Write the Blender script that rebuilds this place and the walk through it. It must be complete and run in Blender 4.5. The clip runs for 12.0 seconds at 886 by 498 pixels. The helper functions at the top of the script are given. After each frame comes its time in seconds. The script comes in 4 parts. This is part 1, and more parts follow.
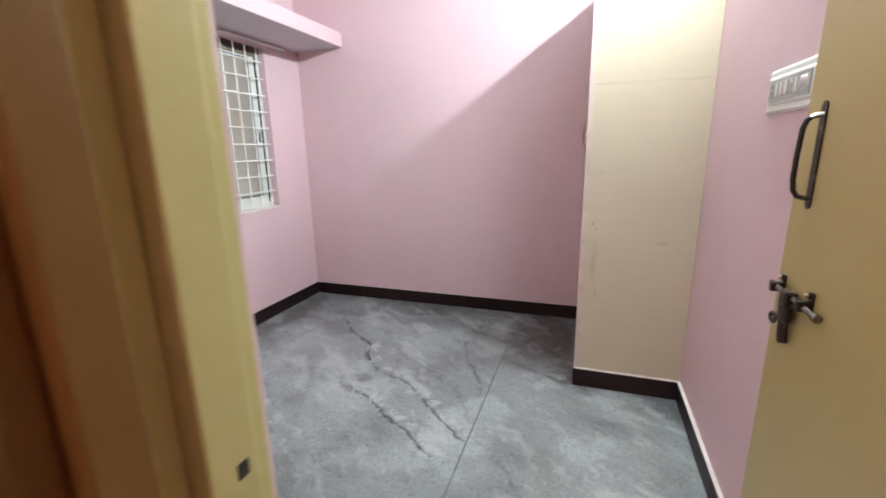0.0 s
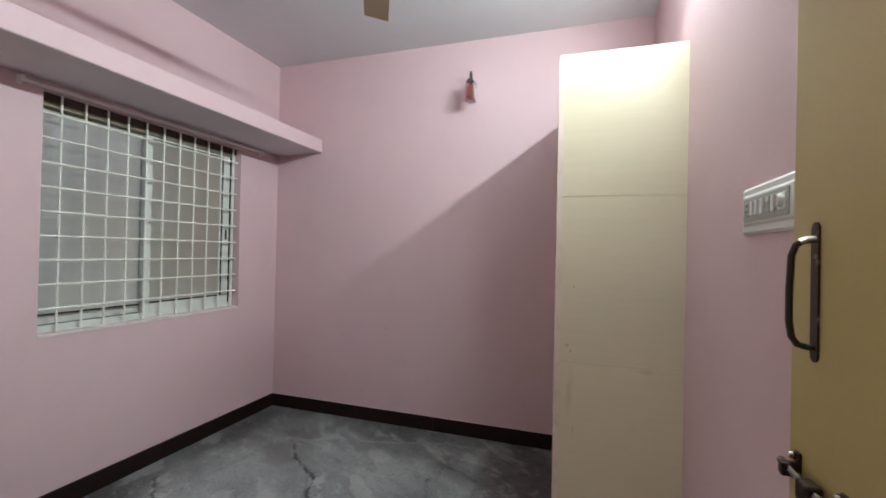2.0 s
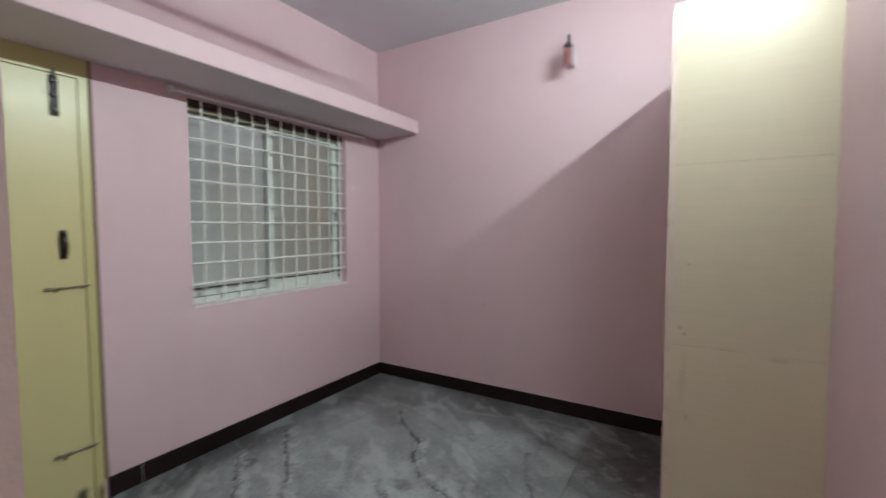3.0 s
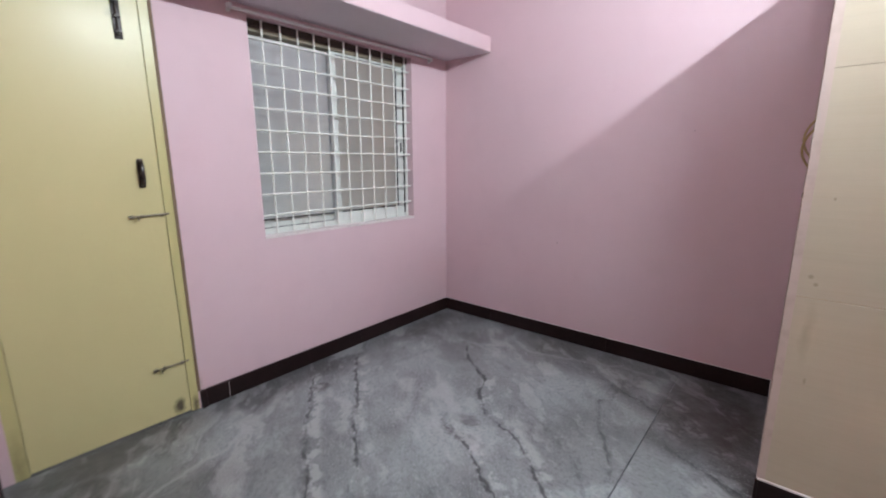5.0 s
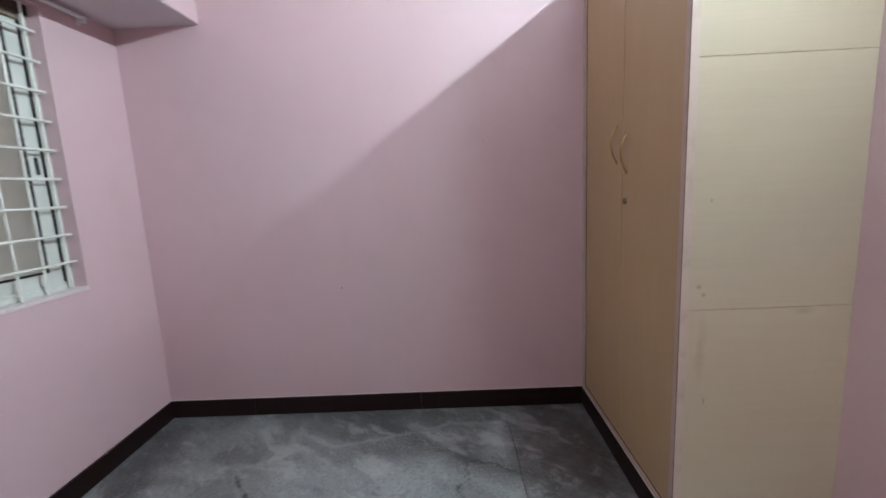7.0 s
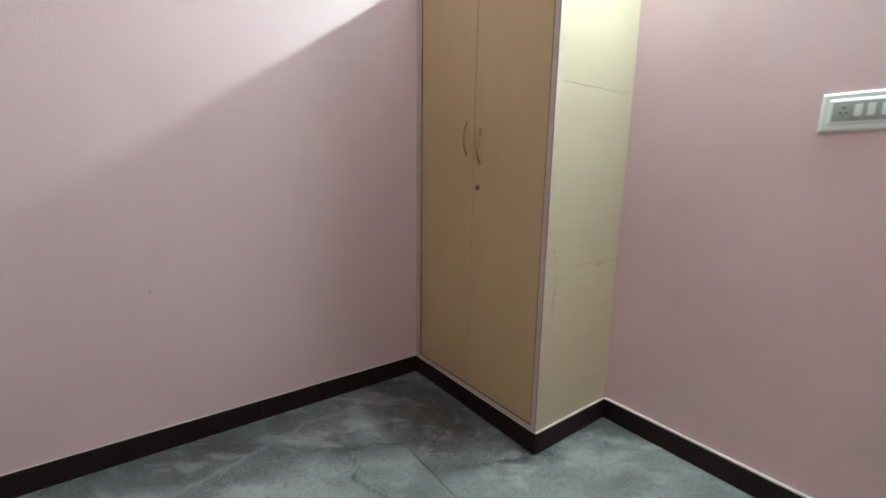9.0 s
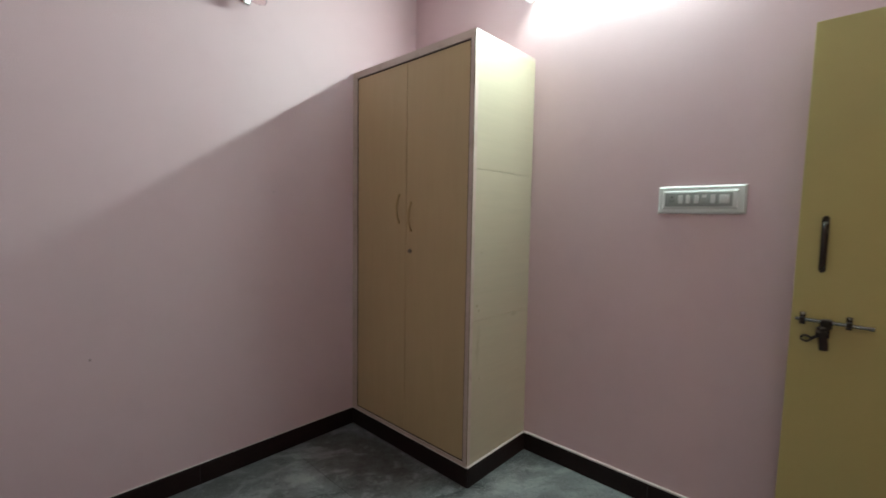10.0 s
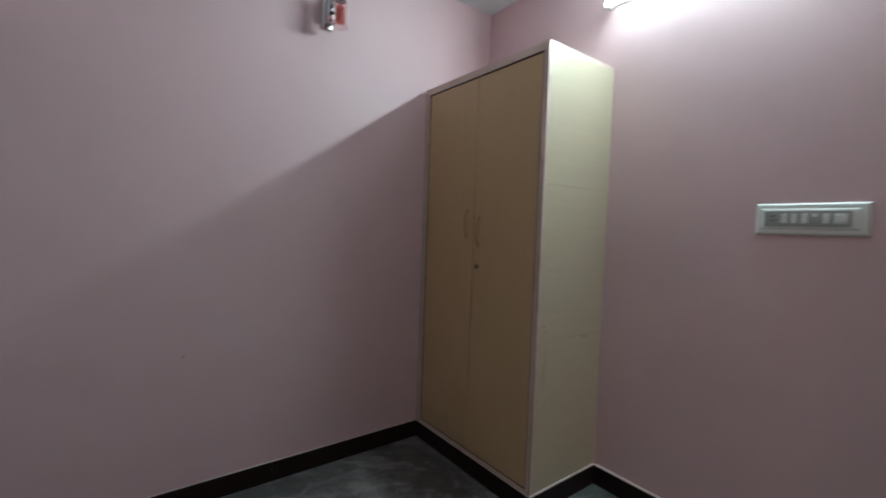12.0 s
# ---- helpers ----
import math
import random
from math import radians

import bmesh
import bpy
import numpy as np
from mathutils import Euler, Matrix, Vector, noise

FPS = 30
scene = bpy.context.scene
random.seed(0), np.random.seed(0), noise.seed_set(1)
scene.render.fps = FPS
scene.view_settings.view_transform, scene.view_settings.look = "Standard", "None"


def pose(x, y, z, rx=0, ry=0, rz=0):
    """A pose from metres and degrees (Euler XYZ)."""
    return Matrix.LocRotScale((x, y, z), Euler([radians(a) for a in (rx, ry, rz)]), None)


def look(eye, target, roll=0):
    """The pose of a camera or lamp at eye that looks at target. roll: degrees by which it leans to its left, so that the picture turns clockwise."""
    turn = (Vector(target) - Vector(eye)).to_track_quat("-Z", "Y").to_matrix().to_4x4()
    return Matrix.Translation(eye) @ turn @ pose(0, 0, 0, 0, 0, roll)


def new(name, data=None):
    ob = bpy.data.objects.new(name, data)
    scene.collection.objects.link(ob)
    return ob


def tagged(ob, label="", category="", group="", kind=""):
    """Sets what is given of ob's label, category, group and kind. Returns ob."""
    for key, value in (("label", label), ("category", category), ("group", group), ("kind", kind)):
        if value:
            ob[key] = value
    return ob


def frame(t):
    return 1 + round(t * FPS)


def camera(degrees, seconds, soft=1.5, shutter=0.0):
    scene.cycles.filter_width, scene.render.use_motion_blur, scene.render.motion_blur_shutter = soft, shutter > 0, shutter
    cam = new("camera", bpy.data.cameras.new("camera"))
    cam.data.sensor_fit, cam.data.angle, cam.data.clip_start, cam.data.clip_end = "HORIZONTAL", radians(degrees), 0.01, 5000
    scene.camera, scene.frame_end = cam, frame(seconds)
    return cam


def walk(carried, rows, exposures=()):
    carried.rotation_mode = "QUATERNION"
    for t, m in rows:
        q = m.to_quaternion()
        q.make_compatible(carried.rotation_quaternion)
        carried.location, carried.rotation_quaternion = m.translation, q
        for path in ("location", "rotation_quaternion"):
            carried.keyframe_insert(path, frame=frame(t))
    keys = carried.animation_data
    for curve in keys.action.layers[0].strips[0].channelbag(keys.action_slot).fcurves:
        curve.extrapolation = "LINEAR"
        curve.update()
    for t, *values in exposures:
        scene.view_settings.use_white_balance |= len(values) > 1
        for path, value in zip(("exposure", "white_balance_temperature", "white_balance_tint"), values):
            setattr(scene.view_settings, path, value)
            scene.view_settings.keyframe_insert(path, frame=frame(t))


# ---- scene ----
cam = camera(92.7, 12.0, soft=1.7, shutter=0.4)
PATH = [
    (0, (2.342, -0.174, 1.286), (1.703, 1.664, 0.821), -1.2),
    (0.5, (2.385, -0.033, 1.286), (1.847, 1.844, 0.851), -0.1),
    (1, (2.384, 0.064, 1.28), (1.832, 1.958, 0.949), -1.6),
    (1.5, (2.426, 0.094, 1.281), (1.846, 2.001, 1.115), 1.3),
    (2, (2.426, 0.084, 1.303), (1.801, 1.984, 1.316), 1.2),
    (2.5, (2.412, 0.067, 1.304), (1.688, 1.931, 1.327), 2.1),
    (3, (2.422, 0.082, 1.313), (1.391, 1.793, 1.207), -0.1),
    (3.2, (2.425, 0.1, 1.31), (1.25, 1.714, 1.195), 0.5),
    (4.8, (2.352, 0.214, 1.273), (1.06, 1.673, 0.824), 0.5),
    (5, (2.304, 0.207, 1.278), (1.045, 1.709, 0.878), -0.2),
    (5.5, (2.165, 0.312, 1.248), (1.134, 2.006, 0.99), -1.9),
    (6, (2.111, 0.511, 1.26), (1.368, 2.357, 1.065), -1.2),
    (6.5, (1.9, 0.648, 1.227), (1.496, 2.59, 0.967), -0.9),
    (6.7, (1.783, 0.7, 1.234), (1.541, 2.666, 0.959), -1.9),
    (8.3, (1.206, 1.059, 1.272), (1.916, 2.868, 0.8), -0.8),
    (8.5, (1.146, 1.013, 1.243), (2.042, 2.743, 0.792), -1.1),
    (9, (0.999, 0.954, 1.229), (2.167, 2.534, 0.854), 0.9),
    (9.5, (0.894, 0.815, 1.295), (2.184, 2.325, 1.054), 1.0),
    (10, (0.77, 0.78, 1.325), (2.227, 2.142, 1.179), 1.0),
    (10.5, (0.702, 0.749, 1.345), (2.27, 1.988, 1.272), 1.1),
    (11, (0.694, 0.744, 1.361), (2.261, 1.986, 1.328), 0.8),
    (11.5, (0.755, 0.738, 1.357), (2.227, 2.091, 1.33), 1.1),
    (12, (0.813, 0.78, 1.34), (2.016, 2.375, 1.243), 2.0),
]
# seconds, stops, kelvin, tint
EXPOSURES = [(0, 1.9, 6550, 15), (0.5, 1.38, 6550, 19), (1, 1.28, 6750, 19), (1.5, 1.2, 6700, 15), (2, 0.97, 6700, 11), (2.5, 0.89, 6600, 9), (3.2, 0.93, 6550, 11), (5, 1.43, 6400, 21), (5.5, 1.4, 6350, 20), (6, 1.29, 6300, 17), (6.5, 1.27, 6250, 16), (8.5, 1.6, 6100, -1), (9, 1.55, 6450, -1), (9.5, 1.33, 6700, -1), (10, 0.82, 6600, 0), (10.5, 0.87, 6350, 1), (11, 0.32, 6000, 2), (11.5, 0.33, 6000, 3), (12, 0.29, 6200, 3)]

walk(cam, [(t, look(eye, target, roll)) for t, eye, target, roll in PATH], EXPOSURES)

# ---- world and lights ----
world = bpy.data.worlds.new("sky")
scene.world = world
world.use_nodes = True
wn = world.node_tree
sky = wn.nodes.new("ShaderNodeTexSky")
sky.sky_type, sky.sun_disc = "NISHITA", False
sky.sun_elevation, sky.sun_rotation = radians(38), radians(60)
wn.links.new(sky.outputs[0], wn.nodes["Background"].inputs[0])
wn.nodes["Background"].inputs[1].default_value = 0.16
TUBE_STRENGTH = 312.0
TUBE_COLOR = (0.785, 1.0, 1.0)


# ---- materials ----
def rgba(c):
    return (c[0], c[1], c[2], 1.0)


class Mat:
    """A principled material with short ways to add noise to its colour, gloss and relief."""

    def __init__(self, name, base, rough=0.5, metal=0.0, spec=0.5, coat=0.0):
        self.m = bpy.data.materials.new(name)
        self.m.use_nodes = True
        self.t = self.m.node_tree
        self.b = self.t.nodes["Principled BSDF"]
        self.b.inputs["Base Color"].default_value = rgba(base)
        self.b.inputs["Roughness"].default_value = rough
        self.b.inputs["Metallic"].default_value = metal
        self.b.inputs["Specular IOR Level"].default_value = spec
        self.b.inputs["Coat Weight"].default_value = coat
        self.b.inputs["Coat Roughness"].default_value = 0.22
        self.base = base
        self.color = None
        self.co = self.t.nodes.new("ShaderNodeTexCoord").outputs["Object"]

    def node(self, kind, **inputs):
        n = self.t.nodes.new(kind)
        for k, v in inputs.items():
            n.inputs[k.replace("_", " ")].default_value = v
        return n

    def link(self, a, b):
        self.t.links.new(a, b)

    def coords(self, scale=(1, 1, 1), offset=(0, 0, 0)):
        mp = self.t.nodes.new("ShaderNodeMapping")
        mp.inputs["Scale"].default_value = scale
        mp.inputs["Location"].default_value = offset
        self.link(self.co, mp.inputs[0])
        return mp.outputs[0]

    def noise(self, scale, detail=3.0, stretch=(1, 1, 1), rough=0.55, lo=0.35, hi=0.65):
        n = self.node("ShaderNodeTexNoise", Scale=scale, Detail=detail, Roughness=rough)
        self.link(self.coords(stretch), n.inputs["Vector"])
        r = self.node("ShaderNodeMapRange")
        r.inputs["From Min"].default_value, r.inputs["From Max"].default_value = lo, hi
        self.link(n.outputs["Fac"], r.inputs["Value"])
        return r.outputs[0]

    def mix(self, fac, color, amount=1.0):
        """Lays a colour over what there is, where fac is high."""
        mx = self.t.nodes.new("ShaderNodeMix")
        mx.data_type = "RGBA"
        if self.color is None:
            mx.inputs["A"].default_value = rgba(self.base)
        else:
            self.link(self.color, mx.inputs["A"])
        mx.inputs["B"].default_value = rgba(color)
        if amount != 1.0:
            k = self.node("ShaderNodeMath")
            k.operation = "MULTIPLY"
            k.inputs[1].default_value = amount
            self.link(fac, k.inputs[0])
            fac = k.outputs[0]
        self.link(fac, mx.inputs["Factor"])
        self.color = mx.outputs["Result"]
        self.link(self.color, self.b.inputs["Base Color"])
        return self

    def gloss(self, fac, a, b):
        r = self.node("ShaderNodeMapRange")
        mid = (a + b) / 2
        r.inputs["To Min"].default_value, r.inputs["To Max"].default_value = (a + mid) / 2, (b + mid) / 2
        self.link(fac, r.inputs["Value"])
        self.link(r.outputs[0], self.b.inputs["Roughness"])
        return self

    def bump(self, *heights, dist=0.002, strength=0.5):
        last = None
        for h in heights:
            n = self.t.nodes.new("ShaderNodeBump")
            n.inputs["Strength"].default_value, n.inputs["Distance"].default_value = strength, dist
            self.link(h, n.inputs["Height"])
            if last:
                self.link(last, n.inputs["Normal"])
            last = n.outputs[0]
        self.link(last, self.b.inputs["Normal"])
        return self

    def spot(self, centre, radii, soft=0.5, ragged=0.0, scale=12.0):
        """1 inside an ellipsoid at centre, with a ragged edge, 0 outside."""
        src = self.co
        if ragged:
            nz = self.node("ShaderNodeTexNoise", Scale=scale, Detail=3.0)
            self.link(self.co, nz.inputs["Vector"])
            ad = self.t.nodes.new("ShaderNodeVectorMath")
            ad.operation = "MULTIPLY_ADD"
            ad.inputs[1].default_value = (ragged, ragged, ragged)
            self.link(nz.outputs["Color"], ad.inputs[0])
            self.link(self.co, ad.inputs[2])
            src = ad.outputs[0]
            centre = tuple(c + ragged * 0.5 for c in centre)
        sb = self.t.nodes.new("ShaderNodeVectorMath")
        sb.operation = "SUBTRACT"
        sb.inputs[1].default_value = centre
        self.link(src, sb.inputs[0])
        dv = self.t.nodes.new("ShaderNodeVectorMath")
        dv.operation = "DIVIDE"
        dv.inputs[1].default_value = radii
        self.link(sb.outputs[0], dv.inputs[0])
        ln = self.t.nodes.new("ShaderNodeVectorMath")
        ln.operation = "LENGTH"
        self.link(dv.outputs[0], ln.inputs[0])
        r = self.node("ShaderNodeMapRange")
        r.inputs["From Min"].default_value, r.inputs["From Max"].default_value = 1.0, 1.0 - soft
        self.link(ln.outputs["Value"], r.inputs["Value"])
        return r.outputs[0]


WALLDOT, NAIL = (1.025, 0.715), (1.64, 2.49)


def wall_paint():
    m = Mat("pink_wall_paint", (0.665, 0.468, 0.498), rough=0.55, spec=0.36)
    m.mix(m.noise(0.9, 3, lo=0.4, hi=0.7), (0.675, 0.497, 0.525), 0.55)
    m.mix(m.noise(5.0, 4, lo=0.52, hi=0.75), (0.605, 0.422, 0.455), 0.35)
    m.mix(m.noise(38, 2, lo=0.66, hi=0.74), (0.62, 0.44, 0.47), 0.2)
    m.mix(m.spot((WALLDOT[0], 3.0, WALLDOT[1]), (0.006, 0.05, 0.008), 0.6), (0.16, 0.09, 0.08), 0.55)
    m.mix(m.spot((1.811, 3.0, 1.449), (0.004, 0.05, 0.005), 0.6), (0.16, 0.09, 0.08), 0.5)
    m.mix(m.spot((2.83, NAIL[0], NAIL[1]), (0.05, 0.005, 0.005), 0.6), (0.2, 0.15, 0.14), 0.8)
    m.mix(m.spot((0.0, 0.95, 0.14), (0.05, 0.02, 0.06), 0.9, 0.03, 40), (0.42, 0.33, 0.30), 0.6)
    m.bump(m.noise(160, 3, lo=0.3, hi=0.7), m.noise(1.6, 2, lo=0.2, hi=0.8), dist=0.0006, strength=0.5)
    return m.m


def ceiling_paint(name, base):
    m = Mat(name, base, rough=0.75, spec=0.2)
    m.mix(m.noise(2.2, 4, lo=0.45, hi=0.7), tuple(0.91 * c for c in base), 0.5)
    m.bump(m.noise(90, 3, lo=0.3, hi=0.7), dist=0.001, strength=0.4)
    return m.m


def enamel(name, base, dirt, rough=0.3):
    m = Mat(name, base, rough=rough, spec=0.4, coat=0.14)
    m.mix(m.noise(1.2, 2, stretch=(1, 1, 0.6), lo=0.2, hi=0.9), dirt, 0.3)
    m.mix(m.noise(40, 3, lo=0.70, hi=0.9), dirt, 0.3)
    m.gloss(m.noise(3, 4, lo=0.1, hi=0.9), rough * 0.85, rough * 1.2)
    m.bump(m.noise(45, 3, lo=0.3, hi=0.7), dist=0.0005, strength=0.35)
    return m


def granite_dark():
    m = Mat("dark_skirting_granite", (0.015, 0.006, 0.006), rough=0.4, spec=0.22)
    m.mix(m.noise(140, 2, lo=0.5, hi=0.62), (0.024, 0.012, 0.011), 0.5)
    m.mix(m.noise(6, 4, lo=0.5, hi=0.85), (0.032, 0.02, 0.018), 0.3)
    m.gloss(m.noise(20, 4, lo=0.1, hi=0.9), 0.36, 0.5)
    return m.m


def laminate():
    m = Mat("cream_laminate", (0.54, 0.457, 0.338), rough=0.3, spec=0.6)
    m.mix(m.noise(7, 5, stretch=(0.35, 0.35, 4.5), rough=0.6), (0.495, 0.42, 0.315), 0.45)
    m.mix(m.noise(55, 3, stretch=(0.05, 0.05, 3.0), lo=0.5, hi=0.7), (0.47, 0.385, 0.265), 0.2)
    # smudges on the lower panels
    m.mix(m.spot((2.385, 2.04, 0.70), (0.022, 0.05, 0.13), 0.9, 0.05), (0.33, 0.27, 0.18), 0.45)
    m.mix(m.spot((2.37, 2.04, 0.90), (0.010, 0.05, 0.010), 0.7), (0.30, 0.24, 0.15), 0.7)
    m.mix(m.spot((2.385, 2.04, 0.875), (0.009, 0.05, 0.009), 0.7), (0.30, 0.24, 0.15), 0.7)
    m.mix(m.spot((2.69, 2.04, 0.815), (0.04, 0.05, 0.014), 0.9, 0.02), (0.33, 0.27, 0.18), 0.5)
    m.mix(m.spot((2.40, 2.04, 0.53), (0.006, 0.05, 0.016), 0.8), (0.30, 0.24, 0.15), 0.6)
    m.mix(m.spot((2.395, 2.04, 1.16), (0.005, 0.05, 0.007), 0.8), (0.25, 0.19, 0.12), 0.7)
    m.gloss(m.noise(6, 3, lo=0.1, hi=0.9), 0.30, 0.42)
    return m.m


def door_laminate():
    m = Mat("tan_door_laminate", (0.54, 0.385, 0.21), rough=0.45)
    m.mix(m.noise(9, 4, stretch=(3, 3, 0.35)), (0.50, 0.35, 0.19), 0.5)
    m.mix(m.spot((2.31, 2.53, 1.35), (0.05, 0.05, 0.10), 0.9, 0.06), (0.40, 0.29, 0.17), 0.35)
    m.gloss(m.noise(8, 3, lo=0.1, hi=0.9), 0.40, 0.53)
    return m.m


def floor_stone():
    m = Mat("worn_grey_marble", (0.085, 0.087, 0.090), rough=0.4)
    at = m.t.nodes.new("ShaderNodeAttribute")
    at.attribute_name = "marks"
    sp = m.t.nodes.new("ShaderNodeSeparateColor")
    m.link(at.outputs["Color"], sp.inputs[0])
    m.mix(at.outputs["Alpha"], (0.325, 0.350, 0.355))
    m.mix(m.noise(60, 4, rough=0.7, lo=0.50, hi=0.62), (0.12, 0.125, 0.13), 0.55)
    m.mix(m.noise(120, 2, lo=0.57, hi=0.66), (0.46, 0.475, 0.48), 0.6)
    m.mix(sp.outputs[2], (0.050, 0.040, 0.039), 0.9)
    m.mix(sp.outputs[1], (0.50, 0.51, 0.51), 0.8)
    m.mix(sp.outputs[0], (0.035, 0.036, 0.040), 0.95)
    m.gloss(m.noise(5, 5, lo=0.1, hi=0.9), 0.26, 0.46)
    m.bump(m.noise(34, 4, lo=0.35, hi=0.65), m.noise(130, 3, lo=0.4, hi=0.6), dist=0.0012, strength=0.5)
    return m.m


PINK = wall_paint()
CEIL = ceiling_paint("ceiling_distemper", (0.68, 0.67, 0.70))
SOFFIT = ceiling_paint("soffit_distemper", (0.68, 0.61, 0.645))
GRANITE = granite_dark()
LAMINATE = laminate()
TAN = door_laminate()
STONE = floor_stone()
_yd = enamel("pale_yellow_enamel", (0.62, 0.54, 0.28), (0.50, 0.42, 0.20), 0.36)
_yd.mix(_yd.spot((-0.03, 0.848, 0.055), (0.08, 0.035, 0.05), 0.6, 0.04, 30), (0.085, 0.06, 0.04), 0.95)
_yd.mix(_yd.spot((-0.03, 0.79, 1.90), (0.08, 0.02, 0.03), 0.8, 0.03, 30), (0.40, 0.34, 0.2), 0.5)
YELLOW = _yd.m
OLIVE = enamel("ochre_door_enamel", (0.49, 0.395, 0.16), (0.42, 0.32, 0.14), 0.38).m
_fy = enamel("door_frame_enamel", (0.57, 0.51, 0.235), (0.42, 0.33, 0.16), 0.35)
_fy.mix(_fy.spot((-0.05, 0.922, 0.03), (0.10, 0.022, 0.07), 0.7, 0.03, 40), (0.10, 0.07, 0.045), 0.9)
_fy.mix(_fy.spot((-0.05, 0.255, 0.06), (0.10, 0.035, 0.20), 0.9, 0.04, 30), (0.22, 0.15, 0.08), 0.6)
FRAME_Y = _fy.m
BROWN = enamel("brown_frame_enamel", (0.20, 0.095, 0.027), (0.16, 0.08, 0.03), 0.35).m
HEADB = Mat("dark_brown_head_strip", (0.048, 0.032, 0.022), 0.7).m
# shaded copy of the window frame's colour, khaki for its head
HEADK = Mat("shaded_window_head", (0.30, 0.255, 0.18), 0.6)
HEADK.mix(HEADK.noise(9, 4, lo=0.45, hi=0.65), (0.17, 0.13, 0.09), 0.6)
HEADK = HEADK.m
WORN = Mat("worn_brown_edge", (0.20, 0.13, 0.075), 0.7).m
THRESH = Mat("dark_worn_threshold", (0.15, 0.145, 0.145), 0.6)
THRESH.mix(THRESH.noise(30, 4, lo=0.4, hi=0.7), (0.10, 0.095, 0.09), 0.6)
THRESH = THRESH.m
LIP = Mat("plaster_lip", (0.74, 0.66, 0.64), 0.7)
LIP.bump(LIP.noise(70, 4), dist=0.002)
LIP.mix(LIP.noise(18, 3, lo=0.5, hi=0.7), (0.55, 0.46, 0.44), 0.5)
LIP = LIP.m
TRIM = Mat("pinkish_edge_paint", (0.58, 0.45, 0.40), 0.5)
TRIM.mix(TRIM.noise(14, 3, lo=0.5, hi=0.7), (0.42, 0.31, 0.25), 0.5)
TRIM = TRIM.m
WHITE_BAR = Mat("white_grille_enamel", (0.80, 0.79, 0.735), 0.4)
WHITE_BAR.mix(WHITE_BAR.noise(20, 3, lo=0.55, hi=0.75), (0.5, 0.47, 0.4), 0.5)
WHITE_BAR = WHITE_BAR.m
UPVC = Mat("white_window_frame", (0.70, 0.715, 0.67), 0.35)
UPVC.mix(UPVC.noise(8, 4, lo=0.5, hi=0.75), (0.55, 0.56, 0.52), 0.5)
UPVC = UPVC.m
RUBBER = Mat("black_gasket", (0.03, 0.03, 0.03), 0.6).m
PLATE = Mat("white_switch_plastic", (0.77, 0.77, 0.76), 0.28).m
GREYPL = Mat("grey_switch_plastic", (0.36, 0.37, 0.36), 0.3).m
DARKPL = Mat("dark_plastic", (0.03, 0.03, 0.03), 0.4).m
CHROME = Mat("chrome", (0.75, 0.76, 0.78), 0.12, metal=1.0).m
STEEL = Mat("worn_steel", (0.55, 0.52, 0.47), 0.32, metal=1.0)
STEEL.mix(STEEL.noise(60, 3, lo=0.5, hi=0.65), (0.25, 0.2, 0.15), 0.6)
STEEL = STEEL.m
OLDSTEEL = Mat("tarnished_steel", (0.24, 0.20, 0.15), 0.4, metal=0.9)
OLDSTEEL.mix(OLDSTEEL.noise(50, 3, lo=0.5, hi=0.65), (0.08, 0.06, 0.04), 0.7)
OLDSTEEL = OLDSTEEL.m
BLACK = Mat("dark_bronze_metal", (0.028, 0.018, 0.016), 0.3, metal=0.4)
BLACK.mix(BLACK.noise(45, 3, lo=0.62, hi=0.72), (0.4, 0.37, 0.3), 0.5)
BLACK = BLACK.m
BRASS = Mat("dull_brass", (0.45, 0.33, 0.16), 0.35, metal=1.0).m
DARKCHROME = Mat("dark_chrome", (0.24, 0.23, 0.23), 0.18, metal=1.0).m
_r = Mat("red_lamp_glass", (0.88, 0.31, 0.26), 0.15)
_r.b.inputs["Transmission Weight"].default_value = 0.8
RED = _r.m
FANM = Mat("beige_fan_enamel", (0.50, 0.42, 0.27), 0.35).m
OUTER = Mat("shaft_plaster", (0.34, 0.33, 0.29), 0.9)
OUTER.mix(OUTER.noise(1.6, 4, lo=0.45, hi=0.6), (0.26, 0.19, 0.12), 0.7)
OUTER.bump(OUTER.noise(30, 4), dist=0.004)
OUTER = OUTER.m


def frosted(name, base, dull, patch, at):
    m = Mat(name, base, rough=0.30)
    m.b.inputs["IOR"].default_value = 1.45
    m.b.inputs["Transmission Weight"].default_value = 0.95
    m.mix(m.noise(3, 4, stretch=(1, 1, 0.7), lo=0.40, hi=0.75), dull, 0.5)
    m.mix(m.spot(at[0], at[1], 0.9, 0.08), patch, 0.7)
    m.bump(m.noise(120, 3), dist=0.001, strength=0.6)
    return m.m


GLASS = frosted("frosted_window_glass", (0.84, 0.86, 0.87), (0.73, 0.75, 0.75), (0.95, 0.96, 0.93), ((-0.12, 1.62, 0.98), (0.1, 0.36, 0.16)))
GLASS_BROWN = frosted("dull_window_glass", (0.64, 0.655, 0.63), (0.50, 0.49, 0.44), (0.58, 0.52, 0.44), ((-0.09, 2.36, 1.50), (0.1, 0.16, 0.42)))
_g = Mat("clear_glass", (0.95, 0.8, 0.8), 0.05)
_g.b.inputs["Transmission Weight"].default_value = 1.0
CLEAR = _g.m
_t = Mat("lit_tube", (0.9, 0.9, 0.9), 0.4)
_t.b.inputs["Emission Color"].default_value = rgba(TUBE_COLOR)
_t.b.inputs["Emission Strength"].default_value = TUBE_STRENGTH
TUBE = _t.m
_t = Mat("tube_back_glow", (0.9, 0.9, 0.9), 0.4)
